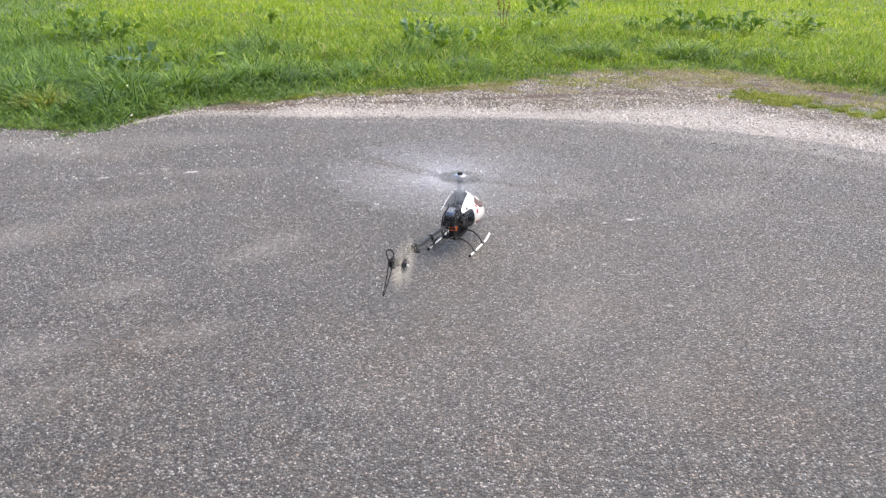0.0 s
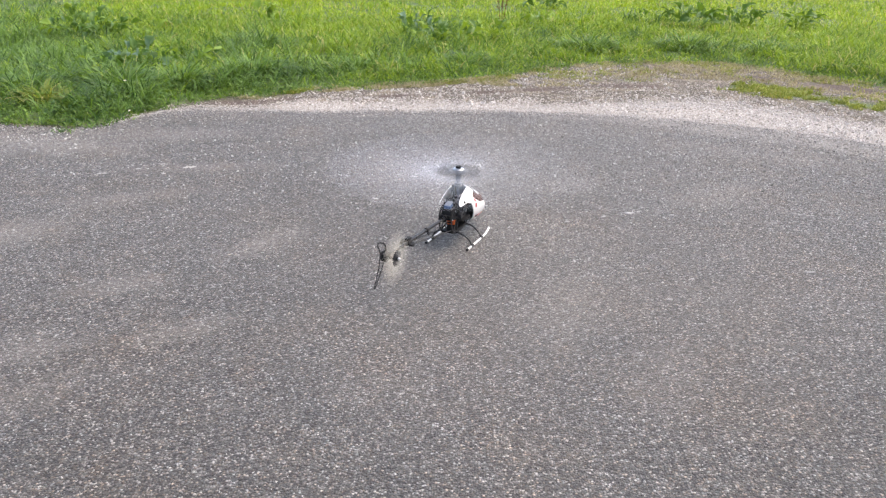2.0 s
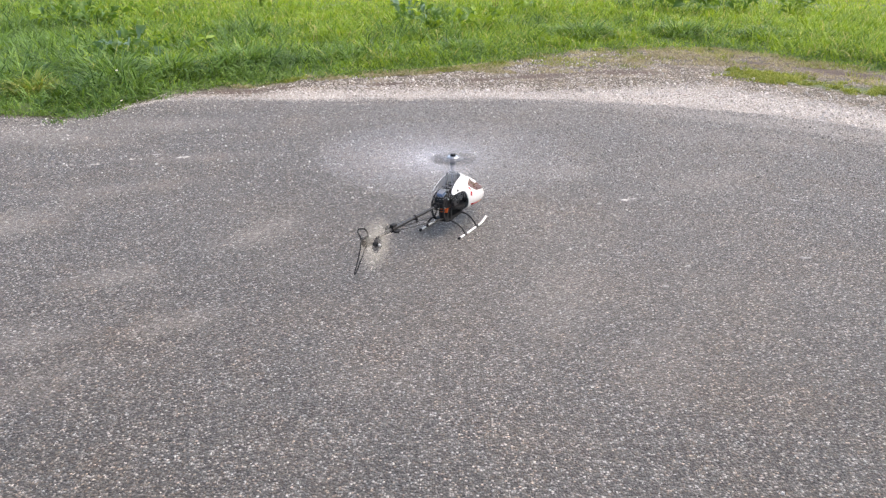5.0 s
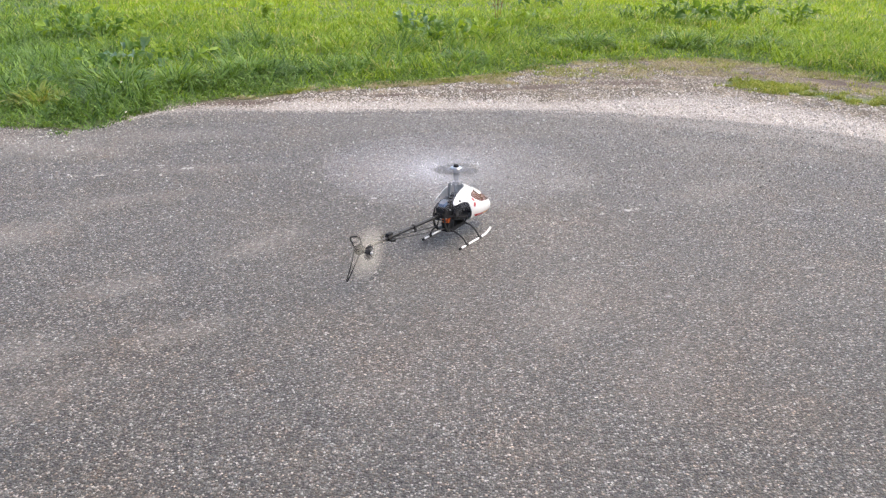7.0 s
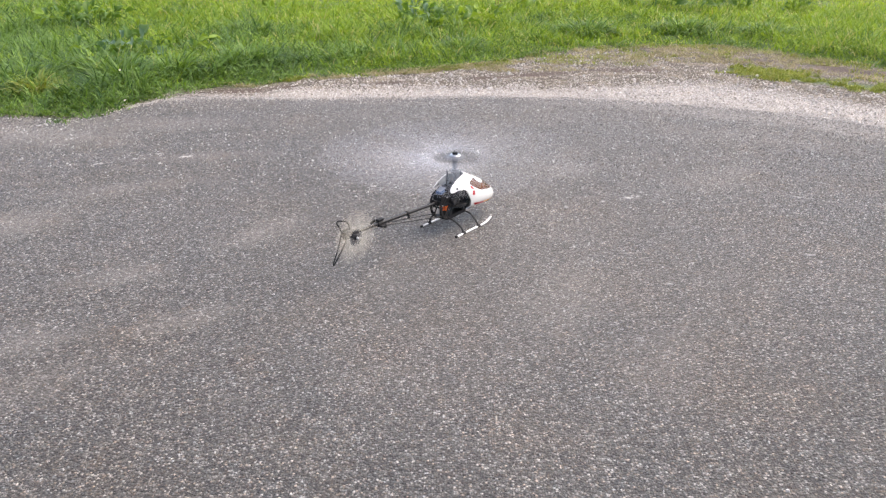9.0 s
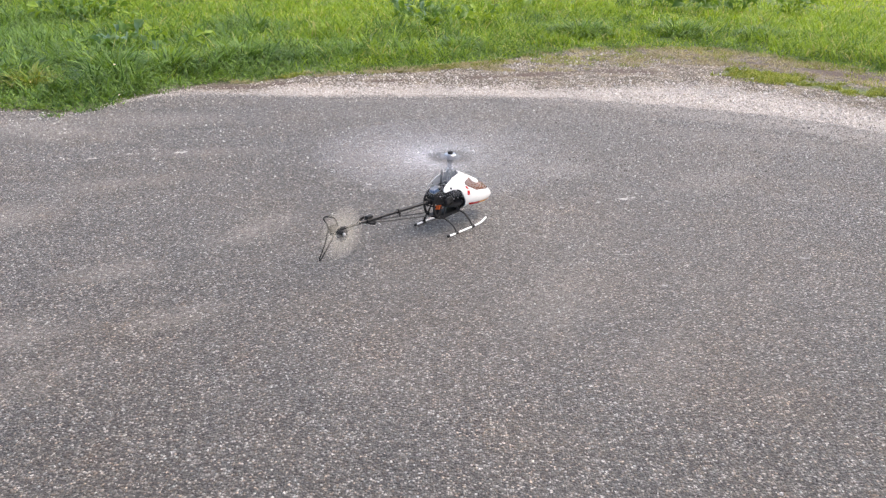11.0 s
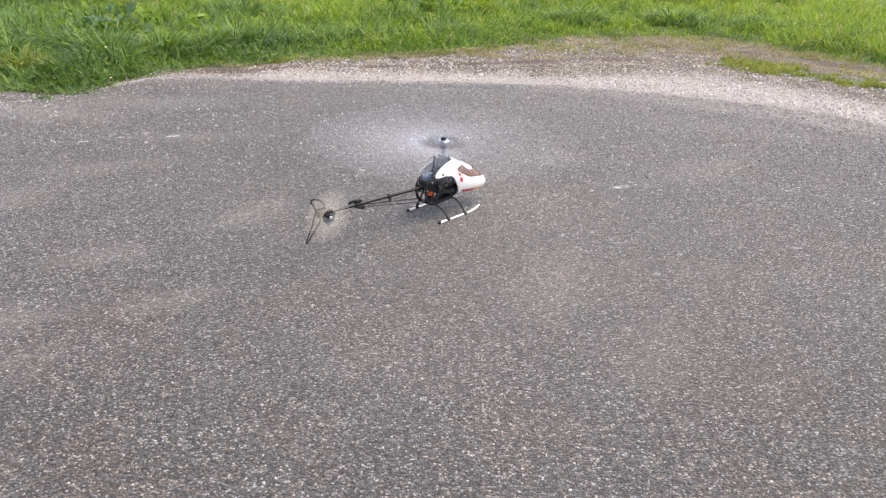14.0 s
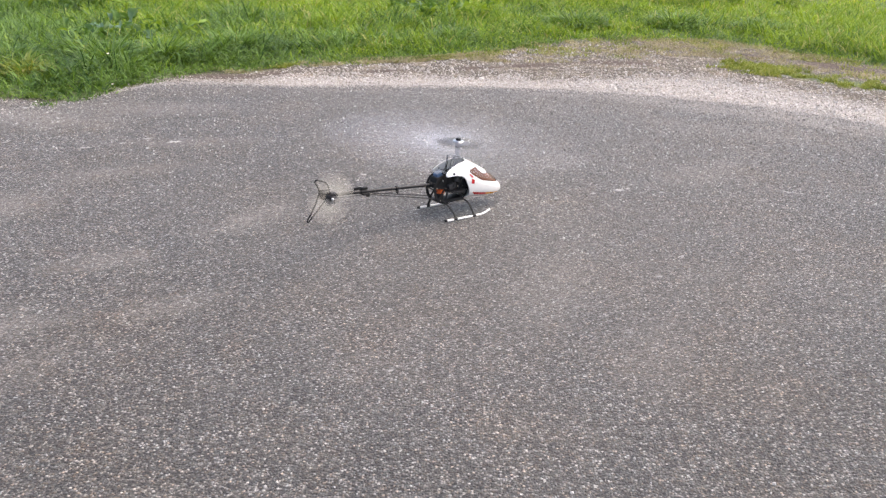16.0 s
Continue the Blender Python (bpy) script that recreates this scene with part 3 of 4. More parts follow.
    # green shoots among the dry growth
    n = 22000
    x = rng.uniform(-1.9, 4.2, n)
    y = grass_y(x) + 0.08 - rng.uniform(0, 1, n) ** 1.6 * (0.10 + 0.80 * smooth(x, 0.3, 1.6))
    keep = (y > asphalt_y(x) + 0.35 + 0.4 * smooth(x, 1.0, 1.8)) & (clumps(x, y, 0.10, 61) + 0.7 * clumps(x, y, 0.3, 62) > 0.96)
    x, y = x[keep], y[keep]
    sheet("short_grass", x, y, rng.uniform(0.012, 0.045, len(x)), rng.uniform(0.003, 0.006, len(x)), rng.uniform(0.4, 1.6, len(x)), True, M_YELLOW, "sparse yellow-green shoots among stones on the verge")
    # low weeds between the blades along the front
    n = 24000
    x = rng.uniform(-3.6, 3.6, n)
    y = grass_y(x) + 0.05 + 1.9 * rng.uniform(0, 1, n) ** 1.7
    keep = (clumps(x, y, 0.20, 71) + 0.6 * clumps(x, y, 0.7, 72) > np.where(x < -1.2, 0.62, 0.92))
    x, y = x[keep], y[keep]
    z = np.where(y < asphalt_y(x) + 0.01, 0.0, ground_z(x, y)) + rng.uniform(0.004, 0.075, len(x)) * smooth(y - grass_y(x), 0.0, 0.5) + 0.006
    me = weed_leaves_mesh("low_weeds", x, y, z, rng.uniform(0.008, 0.026, len(x)), rng)
    me.materials.append(M_WEED)
    tagged(new("low_weeds", me), "small-leaved green weeds low between the grass", "weeds", kind="stuff")
    # the low strip of grass on the gravel
    n = 26000
    t = rng.uniform(-0.10, 1.3, n)
    w = rng.normal(0.02, 0.13, n)
    d = MAT_B - MAT_A
    q = np.array((-d[1], d[0])) / np.hypot(*d)
    x, y = MAT_A[0] + t * d[0] + w * q[0], MAT_A[1] + t * d[1] + w * q[1]
    keep = clumps(x, y, 0.06, 12) + 0.9 * clumps(x, y, 0.19, 13) + rng.normal(0, 0.1, n) > 0.88 + 1.6 * np.abs(w) + 0.25 * smooth(t, 0.5, 1.1)
    x, y = x[keep], y[keep]
    sheet("verge_grass", x, y, rng.uniform(0.012, 0.045, len(x)), rng.uniform(0.003, 0.006, len(x)), rng.uniform(0.3, 1.5, len(x)), True, M_YELLOW, "low yellow-green strip of grass growing through the gravel")


def build_gravel():
    rng = np.random.default_rng(5)
    n = 92000
    x = rng.uniform(-2.0, 4.6, n)
    a, g = asphalt_y(x), grass_y(x)
    d = rng.uniform(-0.10, 1.5, n)
    y = a + d
    reach = np.minimum(0.30 + 0.45 * smooth(x, 0.9, 2.0), 0.8 * (g - a))
    dense = np.where(d < 0.01, 0.30, 1.0 - 0.90 * smooth(d, 0.7 * reach, 1.4 * reach + 0.08))
    dense *= 0.45 + 0.55 * smooth(clumps(x, y, 0.14, 3) + 0.4 * clumps(x, y, 0.05, 2), 0.3, 0.75)
    dense *= smooth(x, -1.50, -0.95) * (y < g + 0.02) * (1 - 0.6 * bare_soil(x, y))
    keep = (rng.uniform(0, 1, n) < dense) & (mat_distance(x, y) > 0.08)
    x, y, d = x[keep], y[keep], d[keep]
    size = np.clip(rng.lognormal(math.log(0.0070), 0.45, len(x)), 0.004, 0.030) * np.where(d < 0.05, 0.7, 1.0) * (1 + 0.15 * smooth(d, 0.15, 0.6))
    # single larger stones, most of them on the bare earth behind
    n = 9000
    bx = rng.uniform(-1.7, 4.2, n)
    by = asphalt_y(bx) + 0.04 + rng.uniform(0, 1, n) * np.minimum(1.9, grass_y(bx) - asphalt_y(bx))
    keep = (rng.uniform(0, 1, n) < 0.22 + 0.9 * clumps(bx, by, 0.2, 23) ** 2) & (rng.uniform(0, 1, n) > 0.75 * bare_soil(bx, by)) & (bx > -1.1) & (mat_distance(bx, by) > 0.10)
    bx, by = bx[keep], by[keep]
    x, y = np.concatenate([x, bx]), np.concatenate([y, by])
    size = np.concatenate([size, np.clip(rng.lognormal(math.log(0.0115), 0.35, len(bx)), 0.007, 0.030)])
    z = np.where(y < asphalt_y(x), 0.0, ground_z(x, y)) + 0.2 * size
    me = chips_mesh("gravel", x, y, z - 0.3 * size, 1.1 * size, rng)
    me.materials.append(M_STONE)
    tagged(new("gravel", me), "pale limestone gravel along the edge of the asphalt", "gravel", kind="stuff")
    # crushed grit spilling over the asphalt's edge
    n = 15000
    x = rng.uniform(-2.1, 3.2, n)
    y = asphalt_y(x) + np.where(rng.uniform(0, 1, n) < 0.6, rng.normal(0.03, 0.07, n), -0.75 * rng.uniform(0, 1, n) ** 2 * smooth(x, 0.4, 2.0) + rng.normal(0, 0.05, n))
    # a scatter of it below the grass, further along
    k = 1400
    ex = rng.uniform(-3.2, -1.3, k)
    x, y = np.concatenate([x, ex]), np.concatenate([y, np.minimum(asphalt_y(ex), grass_y(ex)) - 0.02 - 0.32 * rng.uniform(0, 1, k) ** 1.8])
    n += k
    size = np.clip(rng.lognormal(math.log(0.0058), 0.36, n), 0.003, 0.014)
    z = np.where(y < asphalt_y(x), 0.0, ground_z(x, y)) + 0.2 * size
    me = chips_mesh("grit", x, y, z - 0.2 * size, size, rng)
    me.materials.append(M_STONE)
    tagged(new("grit", me), "fine pale grit spilling over the asphalt's edge", "gravel", kind="stuff")
    # stones of the surface that stand proud of the binder, and chips lying loose on it
    for n, name, low, spread, most, material, words in ((34000, "exposed_stones", 0.0056, 0.30, 0.011, M_AGGREGATE, "grey and brown stones standing proud of the asphalt"),
                                                        (14000, "loose_chips", 0.0050, 0.36, 0.012, M_CHIP, "small pale stone chips lying loose on asphalt")):
        y = 1.3 + 4.1 * rng.uniform(0, 1, n) ** 0.8
        x = rng.uniform(-1, 1, n) * (0.6 * y + 0.3)
        keep = (y < asphalt_y(x) - 0.03) & (rng.uniform(0, 1, n) < 0.3 + 0.9 * clumps(x, y, 0.3, 17))
        x, y = x[keep], y[keep]
        size = np.clip(rng.lognormal(math.log(low), spread, len(x)), 0.002, most) * (0.80 + 0.60 * smooth(y, 2.2, 4.4))
        me = chips_mesh(name, x, y, np.zeros(len(x)), size, rng)
        me.materials.append(material)
        tagged(new(name, me), words, "chippings", kind="stuff")


# pale stone flakes on the asphalt: x, y, length, width, turn
FLAKES = [(-1.32, 4.04, 0.105, 0.020, 14), (-1.72, 3.91, 0.060, 0.020, 14), (-1.57, 4.00, 0.034, 0.016, 20), (-1.47, 4.09, 0.045, 0.012, 4), (0.82, 3.43, 0.058, 0.030, -5), (0.865, 3.445, 0.026, 0.014, 30), (0.70, 3.38, 0.030, 0.016, 20),
          (0.53, 3.31, 0.026, 0.018, -30), (1.37, 2.80, 0.048, 0.014, -3), (0.91, 2.72, 0.020, 0.014, 35), (-0.11, 1.92, 0.022, 0.010, 30), (0.23, 1.88, 0.012, 0.010, 0), (-0.32, 3.58, 0.032, 0.024, 0),
          (0.34, 3.01, 0.040, 0.008, -4), (0.785, 2.545, 0.030, 0.012, -8), (-0.16, 3.93, 0.040, 0.012, -6), (-0.24, 3.96, 0.024, 0.010, 0), (1.01, 3.41, 0.036, 0.016, -10), (1.59, 3.44, 0.050, 0.012, -14),
          (0.90, 4.21, 0.034, 0.026, -10), (1.01, 4.35, 0.024, 0.020, 10), (1.64, 3.43, 0.022, 0.010, -10), (1.27, 3.57, 0.016, 0.012, 0), (-2.18, 4.75, 0.036, 0.018, 10), (-1.95, 4.80, 0.026, 0.016, 0), (-2.36, 4.66, 0.040, 0.016, 24), (0.56, 4.00, 0.030, 0.012, 5)]


def build_flakes():
    """Flat broken flakes with ragged outlines and uneven tops."""
    for i, (x, y, long, wide, turn) in enumerate(FLAKES):
        rng = random.Random(100 + i)
        bm = bmesh.new()
        n = 18
        thick = min(0.004, 0.3 * wide)
        ring = [(math.cos(k * math.tau / n), math.sin(k * math.tau / n), rng.uniform(0.30, 1.15)) for k in range(n)]
        low = [bm.verts.new((long / 2 * c * q, wide / 2 * s * q, -0.001)) for c, s, q in ring]
        high = [bm.verts.new((long / 2 * c * q * 0.86, wide / 2 * s * q * 0.8, thick * rng.uniform(0.35, 1.0))) for c, s, q in ring]
        top = bm.verts.new((long * rng.uniform(-0.12, 0.12), 0, thick))
        for k in range(n):
            j = (k + 1) % n
            bm.faces.new((low[k], low[j], high[j], high[k]))
            bm.faces.new((high[k], high[j], top))
        ob = mesh_object("stone", bm, M_FLAKE, smooth=False)
        ob.matrix_basis = pose(x, y, 0, 0, 0, turn)
        tagged(ob, "ragged pale stone flake lying on the asphalt", "stone", "stones on the asphalt")


# ---------------------------------------------------------------- plants
def build_tufts():
    """Single tussocks that stand out of the meadow: x, y, spread, height, blades, material, words."""
    rows = [(-2.68, 5.38, 0.11, 0.14, 420, M_YELLOW, "yellowing tussock of grass at the asphalt's edge"),
            (-2.28, 5.78, 0.20, 0.20, 900, M_LUSH_SHADED, "dark lush tussock of long grass"), (-1.98, 6.02, 0.17, 0.19, 750, M_LUSH_SHADED, "dark lush tussock of long grass"),
            (-2.95, 5.75, 0.20, 0.17, 750, M_LUSH_SHADED, "dark lush tussock of long grass"), (-1.50, 6.45, 0.15, 0.18, 600, M_LUSH_SHADED, "dark lush tussock of long grass"),
            (-2.55, 6.05, 0.20, 0.20, 850, M_LUSH_SHADED, "dark lush tussock of long grass"), (-3.35, 6.0, 0.2, 0.17, 600, M_LUSH_SHADED, "dark lush tussock of long grass"),
            (-0.75, 6.75, 0.15, 0.15, 450, M_LUSH_SHADED, "dark lush tussock of long grass"), (0.15, 7.15, 0.15, 0.15, 450, M_LUSH_SHADED, "dark lush tussock of long grass"),
            (1.35, 8.05, 0.22, 0.20, 700, M_LUSH_SHADED, "dark lush tussock of long grass"), (2.35, 8.25, 0.22, 0.19, 600, M_LUSH_SHADED, "dark lush tussock of long grass"),
            (-1.75, 7.9, 0.22, 0.18, 500, M_LUSH_SHADED, "dark lush tussock of long grass"), (3.1, 8.0, 0.2, 0.17, 500, M_LUSH_SHADED, "dark lush tussock of long grass"),
            (-3.9, 6.9, 0.22, 0.18, 500, M_LUSH_SHADED, "dark lush tussock of long grass"), (-0.1, 9.0, 0.25, 0.18, 500, M_LUSH_SHADED, "dark lush tussock of long grass")]
    for i, (x, y, spread, height, n, mat, words) in enumerate(rows):
        rng = np.random.default_rng(200 + i)
        a, r = rng.uniform(0, 2 * np.pi, n), spread * np.sqrt(rng.uniform(0, 1, n))
        bx, by = r * np.cos(a) * 1.25, r * np.sin(a)
        z0 = float(ground_z(np.array(x), np.array(y)))
        bz = ground_z(x + bx, y + by) - z0 - 0.006
        lean = rng.uniform(0.5, 1.3, n) + 0.9 * r / spread * rng.uniform(0.3, 1, n)
        me = blades_mesh("grass_tuft", bx, by, bz, 1.35 * height * rng.uniform(0.5, 1.15, n) * (1 - 0.3 * r / spread), rng.uniform(0.006, 0.014, n), lean, rng, True, a + rng.normal(0, 0.5, n))
        me.materials.append(mat)
        ob = new("grass_tuft", me)
        ob.matrix_basis = pose(x, y, z0)
        tagged(ob, words, "grass tuft", "grass tufts")


def leaf_mesh(name, material, seed, slim=0.42):
    """One broad leaf along +x, 1 long: a stalk, a fold at the midrib, wavy edges, a drooping point."""
    rng = random.Random(seed)
    bm = bmesh.new()
    rows, cols = 10, 4
    ph = rng.uniform(0, 6)
    grid = []
    for i in range(rows + 1):
        t = i / rows
        w = slim * (0.5 + 0.06 * math.sin(17 * t + ph)) * (math.sin(math.pi * min(1, max(0, (t - 0.14) / 0.86)) ** 0.75) ** 0.8 if t > 0.14 else 0) + 0.012
        line = []
        for j in range(-cols, cols + 1):
            s = j / cols
            wave = (0.045 * math.sin(11 * t + ph + 2 * s) + 0.02 * math.sin(23 * t - ph)) * abs(s)
            z = 0.16 * math.sin(2.2 * t) - 0.30 * t ** 3 + abs(s) * w * 0.45 + wave
            line.append(bm.verts.new((t - 0.1 * t ** 3, s * w, z)))
        grid.append(line)
    for i in range(rows):
        for j in range(2 * cols):
            bm.faces.new((grid[i][j], grid[i + 1][j], grid[i + 1][j + 1], grid[i][j + 1]))
    me = bpy.data.meshes.new(name)
    bm.to_mesh(me)
    bm.free()
    me.materials.append(material)
    me.shade_smooth()
    return me


def build_docks():
    kinds = {"green": [leaf_mesh("leaf", M_DOCK, s, 0.24 + 0.05 * s) for s in range(4)],
             "pale": [leaf_mesh("leaf", M_DOCK_PALE, s + 5, 0.26 + 0.06 * s) for s in range(3)],
             "blue": [leaf_mesh("leaf", M_DOCK_BLUE, s + 9, 0.44) for s in range(2)]}
    # x, y, spread, leaf length, leaves, stalk height, leaf colours, words
    rows = [(-2.52, 6.58, 0.24, 0.150, 34, 0.0, ("blue", "green", "green"), "broad-leaved dock with bluish green leaves in the grass"),
            (-2.75, 6.45, 0.14, 0.120, 16, 0.16, ("green", "pale"), "small dock plant with upright pale leaves"),
            (-2.08, 6.70, 0.16, 0.140, 14, 0.0, ("pale", "green"), "small dock plant with pale green leaves"),
            (-3.72, 8.50, 0.30, 0.175, 50, 0.36, ("green", "pale", "green"), "tall dock with a leafy upright stalk"),
            (-3.45, 8.42, 0.24, 0.160, 30, 0.30, ("green", "green"), "tall dock with a leafy upright stalk"),
            (-0.05, 8.12, 0.32, 0.165, 52, 0.16, ("green", "green", "pale"), "broad-leaved dock with glossy green leaves"),
            (-0.30, 8.55, 0.18, 0.140, 20, 0.24, ("green", "blue"), "broad-leaved dock with glossy green leaves"),
            (0.36, 8.42, 0.20, 0.150, 26, 0.0, ("green", "pale"), "broad-leaved dock with glossy green leaves"),
            (1.30, 11.5, 0.30, 0.22, 40, 0.22, ("green",), "dark green dock plant in the open field"),
            (2.80, 9.75, 0.25, 0.18, 44, 0.0, ("green",), "dark green dock plant in the open field"),
            (3.45, 10.05, 0.22, 0.18, 38, 0.20, ("green",), "dark green dock plant in the open field"),
            (4.15, 9.95, 0.15, 0.20, 36, 0.42, ("green", "pale"), "dock plant with an upright leafy stalk"),
            (-2.20, 10.2, 0.08, 0.20, 5, 0.24, ("pale",), "small yellow-green dock with few leaves"),
            (-2.9, 8.0, 0.1, 0.12, 9, 0.0, ("pale",), "small yellow-green dock with few leaves"),
            (-1.85, 9.1, 0.08, 0.13, 6, 0.0, ("pale",), "small yellow-green dock with few leaves"),
            (1.0, 9.4, 0.12, 0.13, 10, 0.0, ("pale", "green"), "small yellow-green dock with few leaves"),
            (2.2, 9.9, 0.1, 0.14, 7, 0.15, ("green",), "small yellow-green dock with few leaves")]
    for i, (x, y, spread, long, n, tall, tones, words) in enumerate(rows):
        rng = random.Random(300 + i)
        plant = new("dock_plant")
        z0 = float(ground_z(np.array(x), np.array(y)))
        plant.matrix_basis = pose(x, y, z0)
        tagged(plant, words, "plant", "dock plants")

        def put_leaf(k, at, a, rise, size):
            leaf = new("leaf", rng.choice(kinds[tones[k % len(tones)]]))
            leaf.parent = plant
            leaf.matrix_basis = pose(*at, rng.uniform(-50, 50), -rise, math.degrees(a)) @ Matrix.Diagonal((size, size * rng.uniform(0.75, 1.2), size * rng.uniform(0.6, 1.5), 1))

        # leaves that rise from the ground, sprawling outwards
        ground_leaves = n if not tall else int(n * 0.55)
        for k in range(ground_leaves):
            a, r = k * 2.4 + rng.uniform(-0.8, 0.8), spread * math.sqrt(rng.random())
            out = a + rng.uniform(-1.2, 1.2)
            put_leaf(k, (r * 1.15 * math.cos(a), r * math.sin(a), rng.uniform(0.06, 0.16)), out, rng.uniform(-15, 65), long * rng.uniform(0.5, 1.35))
        # leaning stems with leaves set along them
        for q in range(3 if tall > 0.2 else 2 if tall else 0):
            a0, lean = rng.uniform(0, 6.3), rng.uniform(0.10, 0.55)
            high = tall * rng.uniform(0.6, 1.0)
            foot = Vector((0.5 * spread * math.cos(a0), 0.5 * spread * math.sin(a0), -0.02))
            head = foot + Vector((lean * high * math.cos(a0), lean * high * math.sin(a0), high))
            middle = (foot + head) / 2 + Vector((0.03, -0.02, 0.02))
            line = spline([foot, middle, head], 5)
            part("stem", tube(bmesh.new(), line, [0.006 - 0.0004 * w for w in range(len(line))], 6, up=(1, 0, 0)), M_DOCK_PALE, plant, "upright leafy stem")
            count = max(4, int(n * 0.16))
            for k in range(count):
                p = line[min(len(line) - 1, 2 + int((len(line) - 2) * k / count))]
                put_leaf(k, p, k * 2.4 + rng.uniform(-0.6, 0.6), rng.uniform(5, 75), long * rng.uniform(0.55, 1.0) * (1 - 0.35 * k / count))
    # a dead seed stalk
    plant = new("seed_stalk")
    plant.matrix_basis = pose(0.60, 9.75, float(ground_z(np.array(0.6), np.array(9.75))))
    tagged(plant, "thin dry brown seed stalk standing in the grass", "plant")
    rng = random.Random(41)
    for k in range(3):
        bm = bmesh.new()
        lean = (k - 1) * 0.05
        tube(bm, spline([(0.02 * k, 0, -0.02), (0.02 * k + lean * 0.4, 0, 0.2), (0.02 * k + lean, 0.01, 0.36 - 0.04 * k)], 5), 0.004, 5, up=(0, 1, 0))
        for q in range(16):
            zz = 0.16 + 0.2 * rng.random()
            bmesh.ops.create_icosphere(bm, subdivisions=1, radius=rng.uniform(0.005, 0.010), matrix=pose(0.02 * k + lean * zz / 0.36 + rng.uniform(-0.012, 0.012), rng.uniform(-0.012, 0.012), zz))
        part("stalk", bm, M_STALK, plant)


def build_flowers():
    """Single white daisies standing in the grass: x, y, height."""
    for i, (x, y, tall) in enumerate([(-2.56, 6.40, 0.11), (-2.25, 5.72, 0.09), (-2.03, 5.17, 0.03)]):
        rng = random.Random(500 + i)
        flower = new("daisy")
        flower.matrix_basis = pose(x, y, float(ground_z(np.array(x), np.array(y))), rng.uniform(5, 30), 0, rng.uniform(-30, 30))
        tagged(flower, "small white daisy standing in the grass", "flower", "daisies")
        part("stem", tube(bmesh.new(), spline([(0, 0, -0.02), (0.004, 0.002, tall * 0.5), (0, 0, tall)], 4), 0.0012, 5, up=(1, 0, 0)), M_DOCK_PALE, flower, "thin green stem")
        bm = bmesh.new()
        for k in range(11):
            a = k * math.tau / 11
            box(bm, (0.0052 * math.cos(a), 0.0052 * math.sin(a), tall + 0.001 * (k % 2)), (0.0075, 0.0026, 0.0008), (0, -12, math.degrees(a)), 0)
        part("petals", bm, M_PETAL, flower, "white petals")
        bm = bmesh.new()
        bmesh.ops.create_uvsphere(bm, u_segments=10, v_segments=6, radius=0.0026, matrix=Matrix.Translation((0, 0, tall + 0.0008)))
        part("flower_centre", bm, M_ORANGE, flower, "yellow centre")


# ---------------------------------------------------------------- the model helicopter
# x points to the nose, z up, the mast stands over the origin
CANOPY_X = (-0.086, -0.06, -0.03, 0.0, 0.035, 0.065, 0.10, 0.14, 0.178, 0.211, 0.235, 0.249, 0.256)
CANOPY_TOP = (0.206, 0.218, 0.229, 0.233, 0.224, 0.209, 0.190, 0.169, 0.147, 0.125, 0.106, 0.091, 0.078)
CANOPY_LOW = (0.064, 0.064, 0.064, 0.064, 0.063, 0.061, 0.058, 0.056, 0.055, 0.057, 0.061, 0.066, 0.073)
CANOPY_HALF = (0.054, 0.056, 0.058, 0.060, 0.061, 0.060, 0.058, 0.053, 0.046, 0.036, 0.025, 0.014, 0.002)


def canopy_point(x, v, proud=0.0):
    """A point of the canopy's skin: v is 0 on the ridge, -1 and 1 at the keel; negative is the right side."""
    top, low, half = (float(np.interp(x, CANOPY_X, c)) for c in (CANOPY_TOP, CANOPY_LOW, CANOPY_HALF))
    a = v * math.pi
    s, c = math.sin(a), math.cos(a)
    mid, tall = (top + low) / 2, (top - low) / 2
    e = 0.82
    ny, nz = math.copysign(abs(s) ** e, s), math.copysign(abs(c) ** e, c)
    ny *= 1 - 0.20 * max(0.0, c)
    return Vector((x + proud * 0.4, (half + proud) * ny, mid + (tall + proud) * nz))


def canopy_skin(bm, x_of, v0, v1, nx, nv, proud=0.0, keep=None):
    """A patch of skin between the lines x_of(v) -> (rear, front)."""
    grid = []
    for j in range(nv + 1):
        v = v0 + (v1 - v0) * j / nv
        a, b = x_of(v)
        grid.append([(a + (b - a) * i / nx, v) for i in range(nx + 1)])
    verts = {}
    for j in range(nv):
        for i in range(nx):
            corners = [(j, i), (j, i + 1), (j + 1, i + 1), (j + 1, i)]
            mx = sum(grid[c[0]][c[1]][0] for c in corners) / 4
            mv = sum(grid[c[0]][c[1]][1] for c in corners) / 4
            if keep and not keep(mx, mv):
                continue
            face = []
            for c in corners:
                if c not in verts:
                    verts[c] = bm.verts.new(canopy_point(*grid[c[0]][c[1]], proud))
                face.append(verts[c])
            bm.faces.new(face)
    bmesh.ops.recalc_face_normals(bm, faces=bm.faces[:])
    return bm


def thicken(ob, depth):
    mod = ob.modifiers.new("thickness", 'SOLIDIFY')
    mod.thickness, mod.offset = depth, -1.0
    return ob


